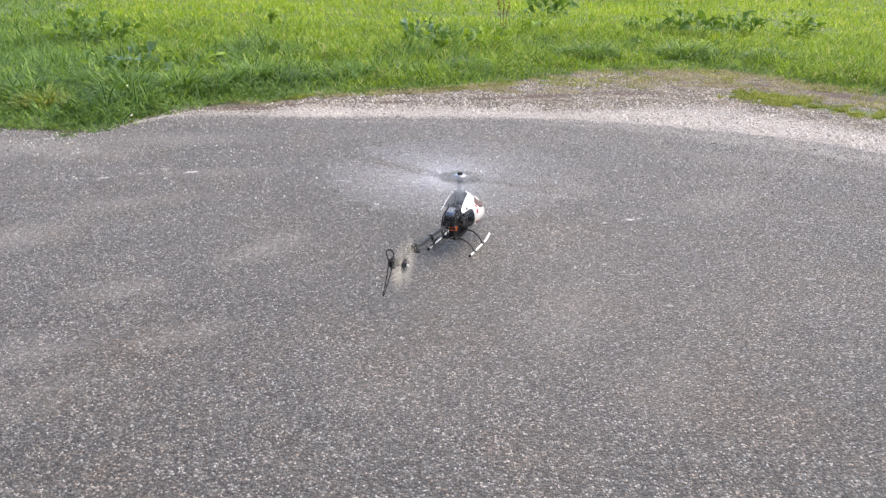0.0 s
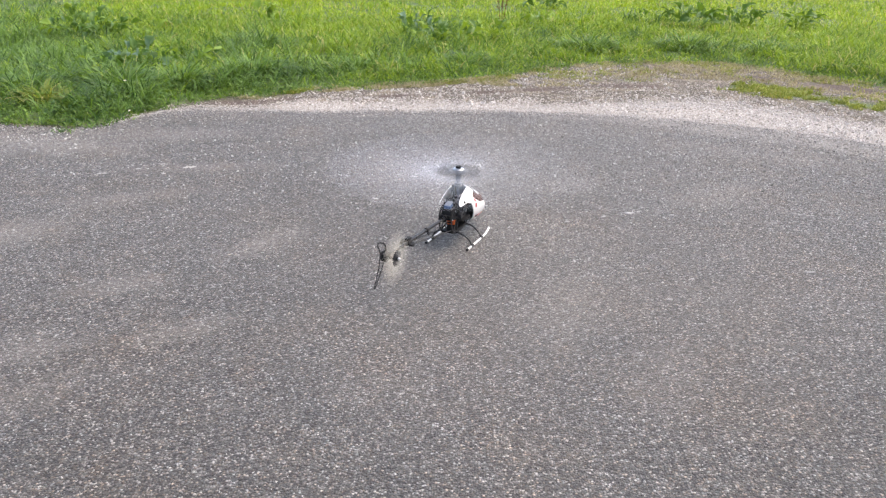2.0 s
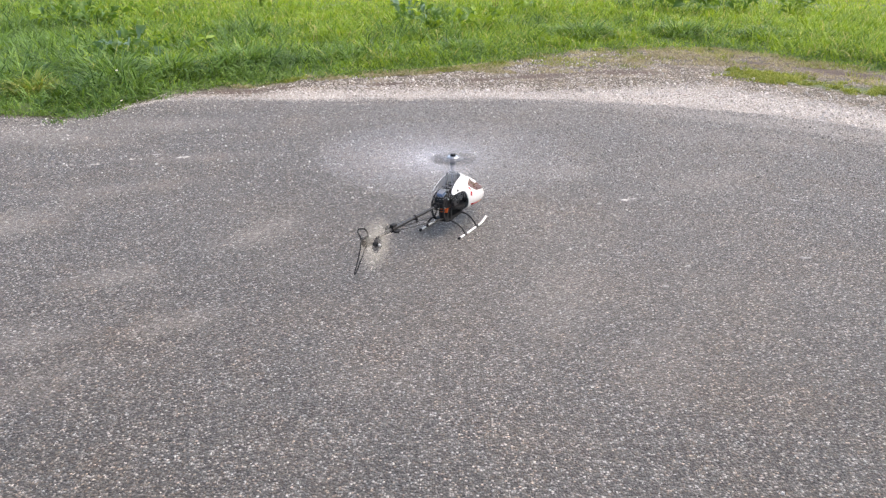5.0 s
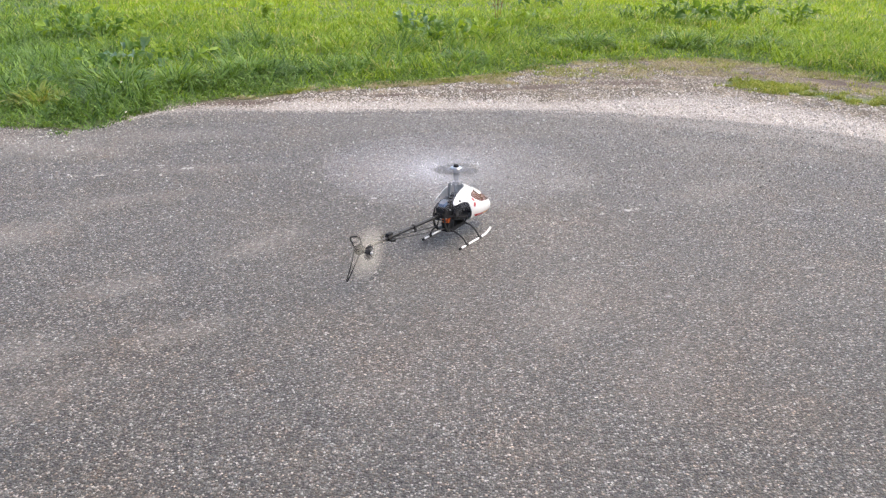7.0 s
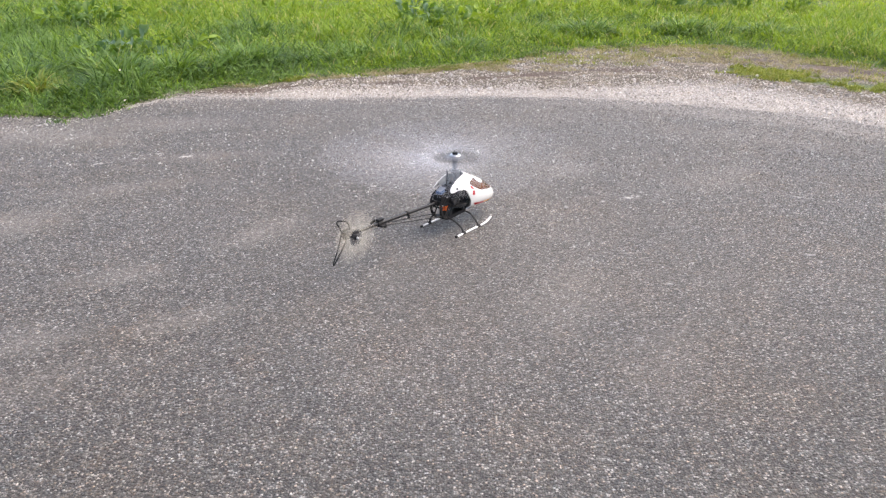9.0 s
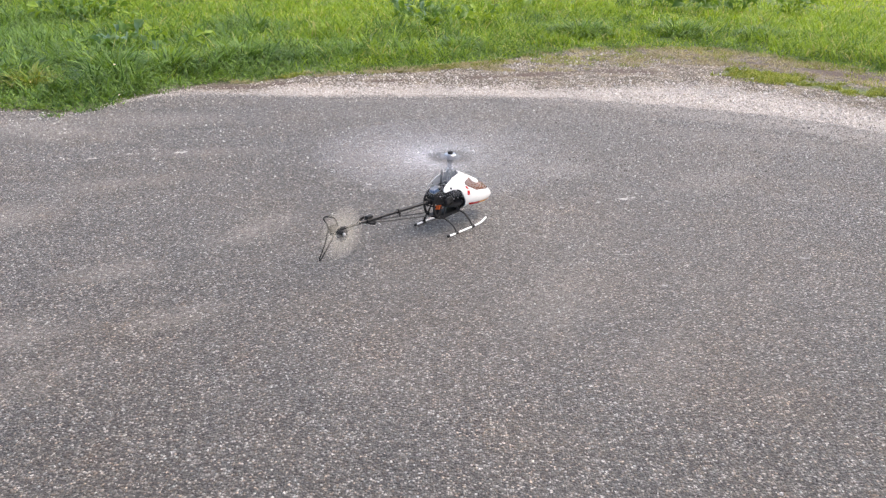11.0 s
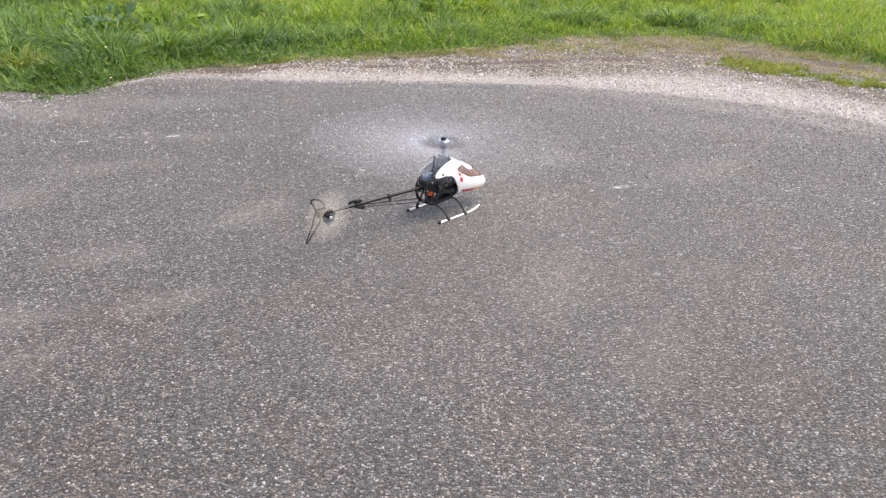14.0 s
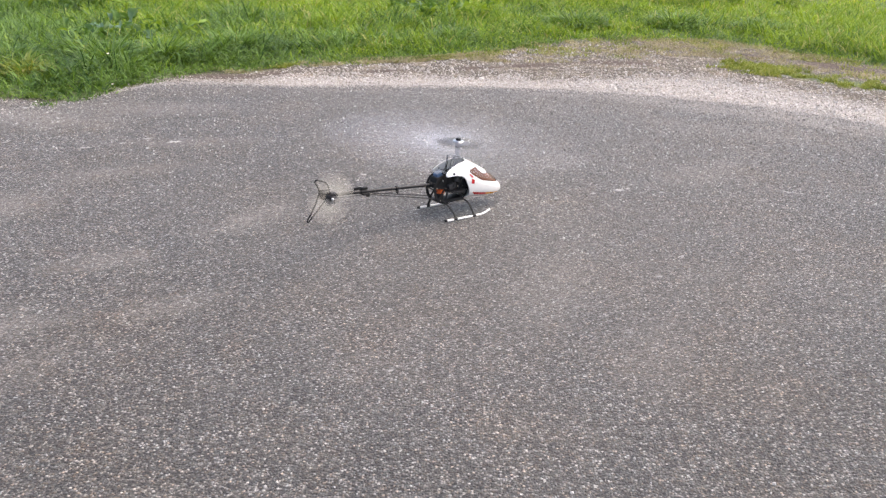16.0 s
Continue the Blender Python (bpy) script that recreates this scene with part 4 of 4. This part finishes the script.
def build_helicopter():
    heli = new("model_helicopter")
    tagged(heli, "radio-controlled helicopter with white canopy, its rotors spinning on the asphalt", "helicopter")

    # canopy: open round the mast and behind a curved edge; two arms reach back beside the mast
    edge = [(0.0, 0.030), (0.09, 0.028), (0.15, 0.020), (0.195, 0.004), (0.222, -0.022), (0.255, -0.056), (0.292, -0.077), (0.340, -0.084), (0.38, -0.078), (0.40, -0.060), (0.42, -0.036), (0.445, -0.012), (0.49, 0.008), (0.56, 0.024), (0.66, 0.036), (0.78, 0.042), (1.0, 0.036)]
    fine = spline([(v, x, 0) for v, x in edge], 8)
    ev, ex = [p.x for p in fine], [p.y for p in fine]
    bm = canopy_skin(bmesh.new(), lambda v: (float(np.interp(abs(v), ev, ex)), 0.256), -1, 1, 60, 160)
    canopy = thicken(part("canopy", bm, M_WHITE, heli, "glossy white fibreglass canopy"), 0.0026)
    for s in (-1, 1):
        bm = canopy_skin(bmesh.new(), lambda v: (float(np.interp(abs(v), (0.0, 0.15, 0.22, 0.29, 0.345, 0.385, 0.415, 0.445), (0.088, 0.086, 0.072, 0.050, 0.031, 0.030, 0.048, 0.090))), float(np.interp(abs(v), (0.0, 0.2, 0.3, 0.36, 0.41, 0.445), (0.212, 0.212, 0.206, 0.192, 0.160, 0.110)))), s * 0.003, s * 0.445, 24, 30, 0.0008)
        thicken(part("window", bm, M_SMOKED, canopy, "smoked brown canopy window"), 0.0006)
        bm = canopy_skin(bmesh.new(), lambda v: (0.106 - 0.034 * math.sqrt(max(0, 1 - ((abs(v) - 0.170) / 0.125) ** 2)), 0.106 + 0.034 * math.sqrt(max(0, 1 - ((abs(v) - 0.170) / 0.125) ** 2))), s * 0.046, s * 0.294, 12, 18, 0.0026)
        thicken(part("white_oval", bm, M_WHITE, canopy, "white oval on the canopy window"), 0.0006)
    for s in (-1, 1):
        bm = canopy_skin(bmesh.new(), lambda v: (0.022 + 0.30 * (abs(v) - 0.41), 0.036 + 0.30 * (abs(v) - 0.41)), s * 0.415, s * 0.455, 3, 6, 0.0012)
        part("stripe", bm, M_RED, canopy, "red decal stripe")
        bm = canopy_skin(bmesh.new(), lambda v: (0.038, 0.054), s * 0.475, s * 0.520, 3, 4, 0.0012)
        part("stripe", bm, M_RED, canopy, "red decal stripe")
        bm = canopy_skin(bmesh.new(), lambda v: (0.052 + 0.25 * (abs(v) - 0.66), 0.135), s * 0.665, s * 0.735, 10, 5, 0.0012)
        part("stripe", bm, M_RED, canopy, "red decal stripe")
        bm = canopy_skin(bmesh.new(), lambda v: (0.135, 0.222 - 0.35 * (abs(v) - 0.66)), s * 0.665, s * 0.735, 8, 5, 0.0012)
        part("stripe", bm, M_ORANGE, canopy, "orange-yellow decal stripe")
        bm = bmesh.new()
        p = canopy_point(-0.048, s * 0.375)
        bmesh.ops.create_uvsphere(bm, u_segments=10, v_segments=8, radius=0.0048, matrix=Matrix.Translation(p))
        part("grommet", bm, M_PLASTIC, canopy, "black rubber grommet")

    # carbon side frames
    outline = [(0.030, 0.062), (0.045, 0.085), (0.046, 0.120), (0.030, 0.150), (0.006, 0.172), (-0.030, 0.174), (-0.064, 0.170),
               (-0.088, 0.166), (-0.108, 0.156), (-0.119, 0.135), (-0.119, 0.108), (-0.108, 0.080), (-0.090, 0.064), (-0.066, 0.057)]
    for s in (-1, 1):
        bm = bmesh.new()
        tube(bm, [(x, s * 0.026, z) for x, z in outline], 0.0065, 6, flat=(0.16, 1.0), up=(0, 1, 0), closed=True)
        for (x, z), (x2, z2) in (((0.035, 0.118), (-0.117, 0.122)), ((-0.06, 0.06), (-0.045, 0.175)), ((-0.10, 0.066), (-0.06, 0.13)), ((0.02, 0.07), (-0.02, 0.17)), ((-0.066, 0.17), (-0.112, 0.12))):
            tube(bm, [(x, s * 0.026, z), (x2, s * 0.026, z2)], 0.0048, 6, flat=(0.2, 1.0), up=(0, 1, 0))
        part("side_frame", bm, M_CARBON, heli, "black carbon side frame")
        for x, z in ((0.02, 0.118), (-0.005, 0.120), (-0.055, 0.12), (-0.085, 0.15), (-0.112, 0.122), (-0.040, 0.172), (0.044, 0.1), (-0.090, 0.068)):
            part("screw", rod(bmesh.new(), (x, s * 0.0265, z), (x, s * 0.0295, z), 0.0028, 8), M_STEEL, heli, "bright steel screw")
        # servos low on the frames
        for x, z, turn in ((-0.012, 0.150, 20), (-0.044, 0.125, -15)):
            bm = bmesh.new()
            box(bm, (x, s * 0.034, z), (0.030, 0.014, 0.020), (0, turn, 0))
            rod(bm, (x + 0.008, s * 0.041, z), (x + 0.008, s * 0.047, z), 0.004, 10)
            box(bm, (x + 0.008, s * 0.046, z + 0.009), (0.005, 0.003, 0.022), (0, turn, 0), 0.0008)
            part("servo", bm, M_GREY, heli, "dark servo with a lever")
    bm = bmesh.new()
    box(bm, (-0.032, 0, 0.064), (0.134, 0.050, 0.007))
    box(bm, (-0.020, 0, 0.118), (0.085, 0.048, 0.006))
    box(bm, (-0.050, 0, 0.176), (0.060, 0.046, 0.007))
    for x, z in ((0.03, 0.08), (-0.110, 0.11), (-0.03, 0.15)):
        rod(bm, (x, -0.027, z), (x, 0.027, z), 0.003, 8)
    part("chassis_tray", bm, M_PLASTIC, heli, "black chassis trays and spacers")
    # curved guard at the back of the frame
    for s in (-1, 1):
        bm = bmesh.new()
        arc = [(-0.068 + 0.052 * math.cos(radians(a)), s * 0.026, 0.112 + 0.056 * math.sin(radians(a))) for a in range(95, 276, 12)]
        tube(bm, arc, 0.0038, 8, flat=(0.5, 1.0), up=(0, 1, 0))
        part("rear_guard", bm, M_PLASTIC, heli, "rounded black rear frame edge")
    # battery inside the nose, main gear, motor
    bm = box(bmesh.new(), (0.075, 0, 0.108), (0.130, 0.042, 0.036), (0, 6, 0), 0.004)
    part("gear_housing", box(bmesh.new(), (-0.034, 0, 0.132), (0.060, 0.040, 0.058), (0, 0, 0), 0.006), M_PLASTIC, heli, "black gear housing")
    part("battery", bm, M_GREY, heli, "dark wrapped battery pack")
    bm = bmesh.new()
    rod(bm, (-0.004, 0, 0.096), (-0.004, 0, 0.105), 0.050, 40)
    rod(bm, (-0.004, 0, 0.090), (-0.004, 0, 0.113), 0.012, 16)
    for k in range(60):
        a = k * math.tau / 60
        box(bm, (-0.004 + 0.0508 * math.cos(a), 0.0508 * math.sin(a), 0.1005), (0.0030, 0.0024, 0.009), (0, 0, math.degrees(a)), 0)
    part("main_gear", bm, M_GREY, heli, "dark toothed main gear")
    motor = part("motor", rod(bmesh.new(), (-0.078, -0.006, 0.068), (-0.078, -0.006, 0.096), 0.0170, 24), M_PLASTIC, heli, "black motor can")
    bm = bmesh.new()
    for k in range(9):
        a = k * math.tau / 9
        rod(bm, (-0.078 + 0.0140 * math.cos(a), -0.008 + 0.0140 * math.sin(a), 0.095), (-0.078 + 0.0140 * math.cos(a), -0.008 + 0.0140 * math.sin(a), 0.111), 0.0046, 8)
    rod(bm, (-0.078, -0.008, 0.095), (-0.078, -0.008, 0.109), 0.0135, 20)
    part("windings", bm, M_COPPER, motor, "orange motor windings")
    for s in (-1, 1):
        bm = bmesh.new()
        tube(bm, spline([(-0.078, s * 0.010 - 0.004, 0.11), (-0.072, s * 0.031, 0.118), (-0.045, s * 0.034, 0.104), (-0.02, s * 0.031, 0.110)], 6), 0.0028, 6, up=(0, 0, 1))
        part("cable", bm, M_PLASTIC, heli, "black cable")
    # electronics on the rear deck
    bm = box(bmesh.new(), (-0.088, 0, 0.170), (0.034, 0.026, 0.013), (0, -12, 0), 0.002)
    esc = part("speed_controller", bm, M_BLUE, heli, "blue shrink-wrapped speed controller")
    bm = bmesh.new()
    for k in range(5):
        box(bm, (-0.101 + 0.0065 * k, 0, 0.1765 + 0.0014 * k), (0.0024, 0.024, 0.005), (0, -12, 0), 0.0005)
    part("heat_sink", bm, M_STEEL, esc, "silver cooling fins")
    bm = bmesh.new()
    box(bm, (-0.084, 0, 0.140), (0.058, 0.040, 0.044), (0, 0, 0), 0.004)
    part("gyro_box", bm, M_PLASTIC, heli, "black gyro box")
    part("receiver", box(bmesh.new(), (-0.060, 0.012, 0.166), (0.024, 0.018, 0.014), (0, 0, 0), 0.002), M_PLASTIC, heli, "black receiver box")
    bm = bmesh.new()
    box(bm, (-0.050, 0.0, 0.212), (0.007, 0.007, 0.066), (0, 4, 0), 0.002)
    box(bm, (-0.046, 0.0, 0.182), (0.014, 0.024, 0.010), (0, 0, 0), 0.002)
    part("anti_rotation_guide", bm, M_PLASTIC, heli, "upright black swashplate guide")
    for s in (-1, 1):
        part("bearing_cap", rod(bmesh.new(), (-0.012, s * 0.011, 0.187), (-0.012, s * 0.011, 0.196), 0.0055, 12), M_STEEL, heli, "bright bearing cap by the mast")
    bm = box(bmesh.new(), (0, 0, 0.182), (0.030, 0.034, 0.012), (0, 0, 0), 0.002)
    part("bearing_block", bm, M_PLASTIC, heli, "black mast bearing block")

    # mast and swashplate
    bm = rod(bmesh.new(), (0, 0, 0.09), (0, 0, 0.285), 0.0065, 16)
    rod(bm, (0, 0, 0.246), (0, 0, 0.276), 0.0095, 16, 0.012)
    part("mast", bm, M_MAST, heli, "dark rotor mast")
    bm = bmesh.new()
    rod(bm, (0, 0, 0.226), (0, 0, 0.232), 0.016, 24)
    rod(bm, (0, 0, 0.233), (0, 0, 0.240), 0.014, 24)
    for k in range(3):
        a = radians(90 + 120 * k)
        p = (0.024 * math.cos(a), 0.024 * math.sin(a), 0.230)
        bmesh.ops.create_uvsphere(bm, u_segments=8, v_segments=6, radius=0.0035, matrix=Matrix.Translation(p))
        rod(bm, p, (0.030 * math.cos(a) - 0.012, 0.030 * math.sin(a), 0.160), 0.0012, 6)
    part("swashplate", bm, M_MAST, heli, "grey swashplate with push rods")

    # landing gear
    for x0, x1 in ((0.034, 0.044), (-0.072, -0.054)):
        bm = bmesh.new()
        path = [(x1, -0.0885, 0.006), (x1 - 0.004, -0.076, 0.030), (x0 + 0.002, -0.052, 0.053), (x0, -0.020, 0.060), (x0, 0.020, 0.060), (x0 + 0.002, 0.052, 0.053), (x1 - 0.004, 0.076, 0.030), (x1, 0.0885, 0.006)]
        tube(bm, spline(path, 6), 0.0050, 8, flat=(0.55, 1.0), up=(0, 0, 1))
        part("landing_strut", bm, M_PLASTIC, heli, "curved black landing strut")
    for s in (-1, 1):
        bm = bmesh.new()
        tube(bm, spline([(-0.100, s * 0.0885, 0.0048), (-0.05, s * 0.0885, 0.0048), (0.0, s * 0.0885, 0.0048), (0.056, s * 0.0885, 0.0052), (0.094, s * 0.0885, 0.0085), (0.129, s * 0.0885, 0.0215)], 6), 0.0046, 12, up=(0, 1, 0))
        skid = part("skid", bm, M_WHITE, heli, "white skid pipe with upturned front")
        for x in (-0.054, 0.044):
            part("skid_clamp", rod(bmesh.new(), (x - 0.008, s * 0.0885, 0.0062), (x + 0.008, s * 0.0885, 0.0062), 0.0062, 12), M_PLASTIC, skid, "black skid clamp")
        bm = rod(bmesh.new(), (-0.106, s * 0.0885, 0.0052), (-0.097, s * 0.0885, 0.0052), 0.0052, 12)
        part("skid_cap", bm, M_PLASTIC, skid, "black rubber skid cap")

    # tail boom, its supports and clamps
    def boom_z(x):
        return 0.131 + (-0.12 - x) * 0.040

    bm = rod(bmesh.new(), (-0.10, 0, boom_z(-0.10)), (-0.602, 0, boom_z(-0.602)), 0.0066, 20)
    part("tail_boom", bm, M_BOOM, heli, "black carbon tail boom")
    bm = rod(bmesh.new(), (-0.098, 0, boom_z(-0.098)), (-0.130, 0, boom_z(-0.130)), 0.0105, 16)
    box(bm, (-0.112, 0, boom_z(-0.112)), (0.022, 0.038, 0.018), (0, 2, 0), 0.002)
    part("boom_mount", bm, M_PLASTIC, heli, "black boom mount")
    for s in (-1, 1):
        bm = rod(bmesh.new(), (-0.100, s * 0.022, 0.076), (-0.437, s * 0.012, 0.136), 0.0022, 8)
        part("boom_support", bm, M_GREY, heli, "thin dark boom support rod")
    bm = rod(bmesh.new(), (-0.13, -0.012, 0.120), (-0.585, -0.013, 0.141), 0.0011, 6)
    part("push_rod", bm, M_GREY, heli, "thin tail push rod")
    for x in (-0.29,):
        bm = rod(bmesh.new(), (x - 0.004, 0, boom_z(x)), (x + 0.004, 0, boom_z(x)), 0.0092, 16)
        box(bm, (x, -0.008, boom_z(x) - 0.011), (0.007, 0.008, 0.014), (0, 0, 0), 0.001)
        part("boom_clamp", bm, M_PLASTIC, heli, "black boom clamp")
    bm = rod(bmesh.new(), (-0.455, 0, boom_z(-0.445)), (-0.432, 0, boom_z(-0.445)), 0.0105, 16)
    box(bm, (-0.444, 0, boom_z(-0.444) - 0.006), (0.018, 0.046, 0.006), (0, 0, 0), 0.001)
    box(bm, (-0.440, 0, boom_z(-0.44) + 0.013), (0.026, 0.016, 0.008), (0, 0, 0), 0.001)
    box(bm, (-0.462, 0.014, boom_z(-0.46) + 0.008), (0.030, 0.004, 0.010), (0, 0, 14), 0.001)
    box(bm, (-0.428, -0.012, boom_z(-0.43) - 0.010), (0.010, 0.010, 0.014), (0, 0, 0), 0.001)
    part("stabiliser_clamp", bm, M_PLASTIC, heli, "black stabiliser clamp on the boom")
    bm = box(bmesh.new(), (-0.604, 0, 0.150), (0.036, 0.020, 0.026), (0, 0, 0), 0.004)
    rod(bm, (-0.604, -0.030, 0.150), (-0.604, 0.016, 0.150), 0.006, 12)
    part("tail_gearbox", bm, M_PLASTIC, heli, "black tail gearbox")
    # open-framed tail fin
    bm = bmesh.new()
    tube(bm, spline([(-0.584, 0.012, 0.164), (-0.588, 0.012, 0.182), (-0.605, 0.012, 0.197), (-0.634, 0.012, 0.206), (-0.641, 0.012, 0.199), (-0.630, 0.012, 0.181), (-0.622, 0.012, 0.160)], 5), 0.0030, 6, flat=(0.45, 1.0), up=(0, 1, 0))
    tube(bm, spline([(-0.622, 0.012, 0.160), (-0.636, 0.012, 0.118), (-0.654, 0.012, 0.082), (-0.667, 0.012, 0.060), (-0.663, 0.012, 0.054), (-0.638, 0.012, 0.080), (-0.610, 0.012, 0.112), (-0.592, 0.012, 0.140)], 5), 0.0030, 6, flat=(0.45, 1.0), up=(0, 1, 0))
    plate(bm, [(-0.582, 0.140), (-0.578, 0.166), (-0.622, 0.168), (-0.628, 0.148), (-0.606, 0.132)], 0.012, 0.0022)
    part("tail_fin", bm, M_CARBON, heli, "black open-framed tail fin")

    # main rotor: head, grips and blades
    rotor = part("main_rotor", box(rod(rod(bmesh.new(), (0, 0, 0.268), (0, 0, 0.300), 0.0085, 20), (0, 0, 0.294), (0, 0, 0.2995), 0.012, 28), (0, 0, 0.286), (0.024, 0.020, 0.016), (0, 0, 0), 0.002), M_GRIP, heli, "dark rotor head with silver cap")
    spinning = []
    bm = rod(bmesh.new(), (0, 0, 0.300), (0, 0, 0.306), 0.0105, 20)
    rod(bm, (0, 0, 0.305), (0, 0, 0.308), 0.0085, 16)
    spinning.append(part("head_button", bm, M_PLASTIC, rotor, "black head button"))
    spinning.append(part("head_plate", rod(bmesh.new(), (0, 0, 0.2955), (0, 0, 0.2990), 0.0225, 32, 0.0200), M_STEEL, rotor, "bright steel head plate"))
    for s in (-1, 1):
        bm = bmesh.new()
        box(bm, (s * 0.034, 0, 0.288), (0.044, 0.017, 0.014), (0, 0, 0), 0.003)
        box(bm, (s * 0.068, 0, 0.290), (0.034, 0.022, 0.006), (0, 0, 0), 0.001)
        box(bm, (s * 0.068, 0, 0.281), (0.034, 0.022, 0.004), (0, 0, 0), 0.001)
        rod(bm, (s * 0.078, 0, 0.276), (s * 0.078, 0, 0.296), 0.004, 10)
        box(bm, (s * 0.026, s * 0.018, 0.287), (0.010, 0.024, 0.008), (0, 0, 0), 0.001)
        spinning.append(part("blade_grip", bm, M_GRIP, rotor, "dark anodised blade grip"))
        bm = bmesh.new()
        rings = []
        for k, (r, chord) in enumerate(((0.066, 0.022), (0.082, 0.032), (0.105, 0.066), (0.30, 0.062), (0.44, 0.054), (0.505, 0.042), (0.535, 0.020))):
            prof = [(-0.28, 0.0), (-0.18, 0.052), (0.05, 0.060), (0.40, 0.030), (0.72, 0.003), (0.40, -0.018), (0.05, -0.045), (-0.18, -0.042)]
            pitch = radians(5.0)
            ring = []
            for a, b in prof:
                y, z = a * chord, b * chord
                ring.append(bm.verts.new((s * r, s * (y * math.cos(pitch) + z * math.sin(pitch)), 0.2865 - y * math.sin(pitch) + z * math.cos(pitch) + 0.018 * max(0, r - 0.08) / 0.4)))
            rings.append(ring)
        for a, b in zip(rings, rings[1:]):
            for j in range(8):
                bm.faces.new((a[j], a[(j + 1) % 8], b[(j + 1) % 8], b[j]))
        bm.faces.new(rings[0])
        bm.faces.new(rings[-1])
        bmesh.ops.recalc_face_normals(bm, faces=bm.faces[:])
        spinning.append(part("rotor_blade", bm, M_BLADE, rotor, "white main rotor blade"))

    # tail rotor, on the right of the boom; it turns about its own y axis
    tail = part("tail_rotor", rod(bmesh.new(), (0, -0.012, 0), (0, 0.010, 0), 0.007, 16), M_PLASTIC, heli, "black tail rotor hub")
    tail_spinning = []
    for s in (-1, 1):
        bm = box(bmesh.new(), (s * 0.016, -0.002, 0), (0.026, 0.010, 0.013), (0, 0, 0), 0.002)
        tail_spinning.append(part("tail_grip", bm, M_PLASTIC, tail, "dark tail blade grip"))
        bm = bmesh.new()
        rings = [[bm.verts.new((s * r, -0.002 + dy, dz * c / 2)) for dy, dz in ((-0.0016, -0.6), (-0.0016, 0.6), (0.0, 1), (0.0016, 0.6), (0.0016, -0.6), (0.0, -1))] for r, c in ((0.022, 0.026), (0.05, 0.035), (0.075, 0.031), (0.090, 0.022), (0.096, 0.010))]
        for a, b in zip(rings, rings[1:]):
            for j in range(6):
                bm.faces.new((a[j], a[(j + 1) % 6], b[(j + 1) % 6], b[j]))
        bm.faces.new(rings[0])
        bm.faces.new(rings[-1])
        bmesh.ops.recalc_face_normals(bm, faces=bm.faces[:])
        tail_spinning.append(part("tail_blade", bm, M_TAILBLADE, tail, "ivory tail rotor blade"))
    bm = bmesh.new()
    bmesh.ops.create_uvsphere(bm, u_segments=12, v_segments=8, radius=0.0055, matrix=Matrix.Translation((0, -0.014, 0)))
    part("hub_cap", bm, M_STEEL, tail, "bright hub cap")
    return heli, rotor, spinning, tail, tail_spinning


build_ground()
build_asphalt()
build_flakes()
HELI, ROTOR, SPINNING, TAIL, TAIL_SPINNING = build_helicopter()
build_docks()
build_flowers()
build_tufts()
build_gravel()
build_grass()

# seconds, x, y, z, heading, nose-down pitch, roll
HELI_ROWS = [(0.0, 0.053, 3.085, 0, 68.3, 0, 0), (1.0, 0.053, 3.086, 0, 67.7, 0, 0), (1.5, 0.052, 3.087, 0, 67.4, 0, 0), (2.0, 0.052, 3.088, 0, 66.0, 0, 0), (2.5, 0.051, 3.089, 0, 63.9, 0, 0),
             (3.0, 0.05, 3.09, 0, 63.3, 0, 0), (3.5, 0.05, 3.091, 0, 61.6, 0, 0), (4.0, 0.05, 3.092, 0, 61.2, 0, 0), (6.5, 0.05, 3.093, 0, 58.0, 0, 0), (7.0, 0.05, 3.093, 0, 56.5, 0, 0),
             (7.5, 0.049, 3.093, 0, 55.5, 0, 0), (8.0, 0.048, 3.092, 0, 55.0, 0, 0), (8.5, 0.047, 3.092, 0, 53.4, 0, 0), (9.0, 0.046, 3.092, 0, 51.6, 0, 0), (9.5, 0.045, 3.091, 0, 50.7, 0, 0),
             (12.0, 0.04, 3.088, 0, 46.2, 0, 0), (12.5, 0.039, 3.087, 0, 45.4, 0, 0), (13.0, 0.039, 3.089, 0, 45.4, 0, 0), (13.5, 0.039, 3.092, 0, 45.6, 0, 0), (14.0, 0.039, 3.093, 0, 45.8, 0, 0),
             (14.5, 0.039, 3.094, 0, 46.0, 0, 0), (15.0, 0.039, 3.097, 0, 45.4, 0, 0), (15.3, 0.041, 3.097, 0.001, 43.5, 0.5, 0), (15.5, 0.047, 3.099, 0.001, 40.0, 1.8, 0), (15.7, 0.06, 3.114, 0.001, 38.5, 3.6, 0),
             (16.0, 0.075, 3.127, 0.001, 38.7, 4.5, 0.5)]


def motions():
    walk(HELI, [(t, pose(x, y, z, roll, pitch, yaw)) for t, x, y, z, yaw, pitch, roll in HELI_ROWS])
    # head and blades each turn by just under a quarter per step, the blades on top of the head
    steps = range(0, 16 * FPS + 1)
    turns = [(k / FPS, pose(0, 0, 0, 0, 0, -88.0 * k)) for k in steps]
    for ob in (ROTOR, *SPINNING):
        walk(ob, turns)
    walk(TAIL, [(k / FPS, pose(-0.604, -0.034, 0.150, 0, 86.0 * k, 0)) for k in steps])
    for ob in TAIL_SPINNING:
        walk(ob, [(k / FPS, pose(0, 0, 0, 0, 86.0 * k, 0)) for k in steps])


motions()
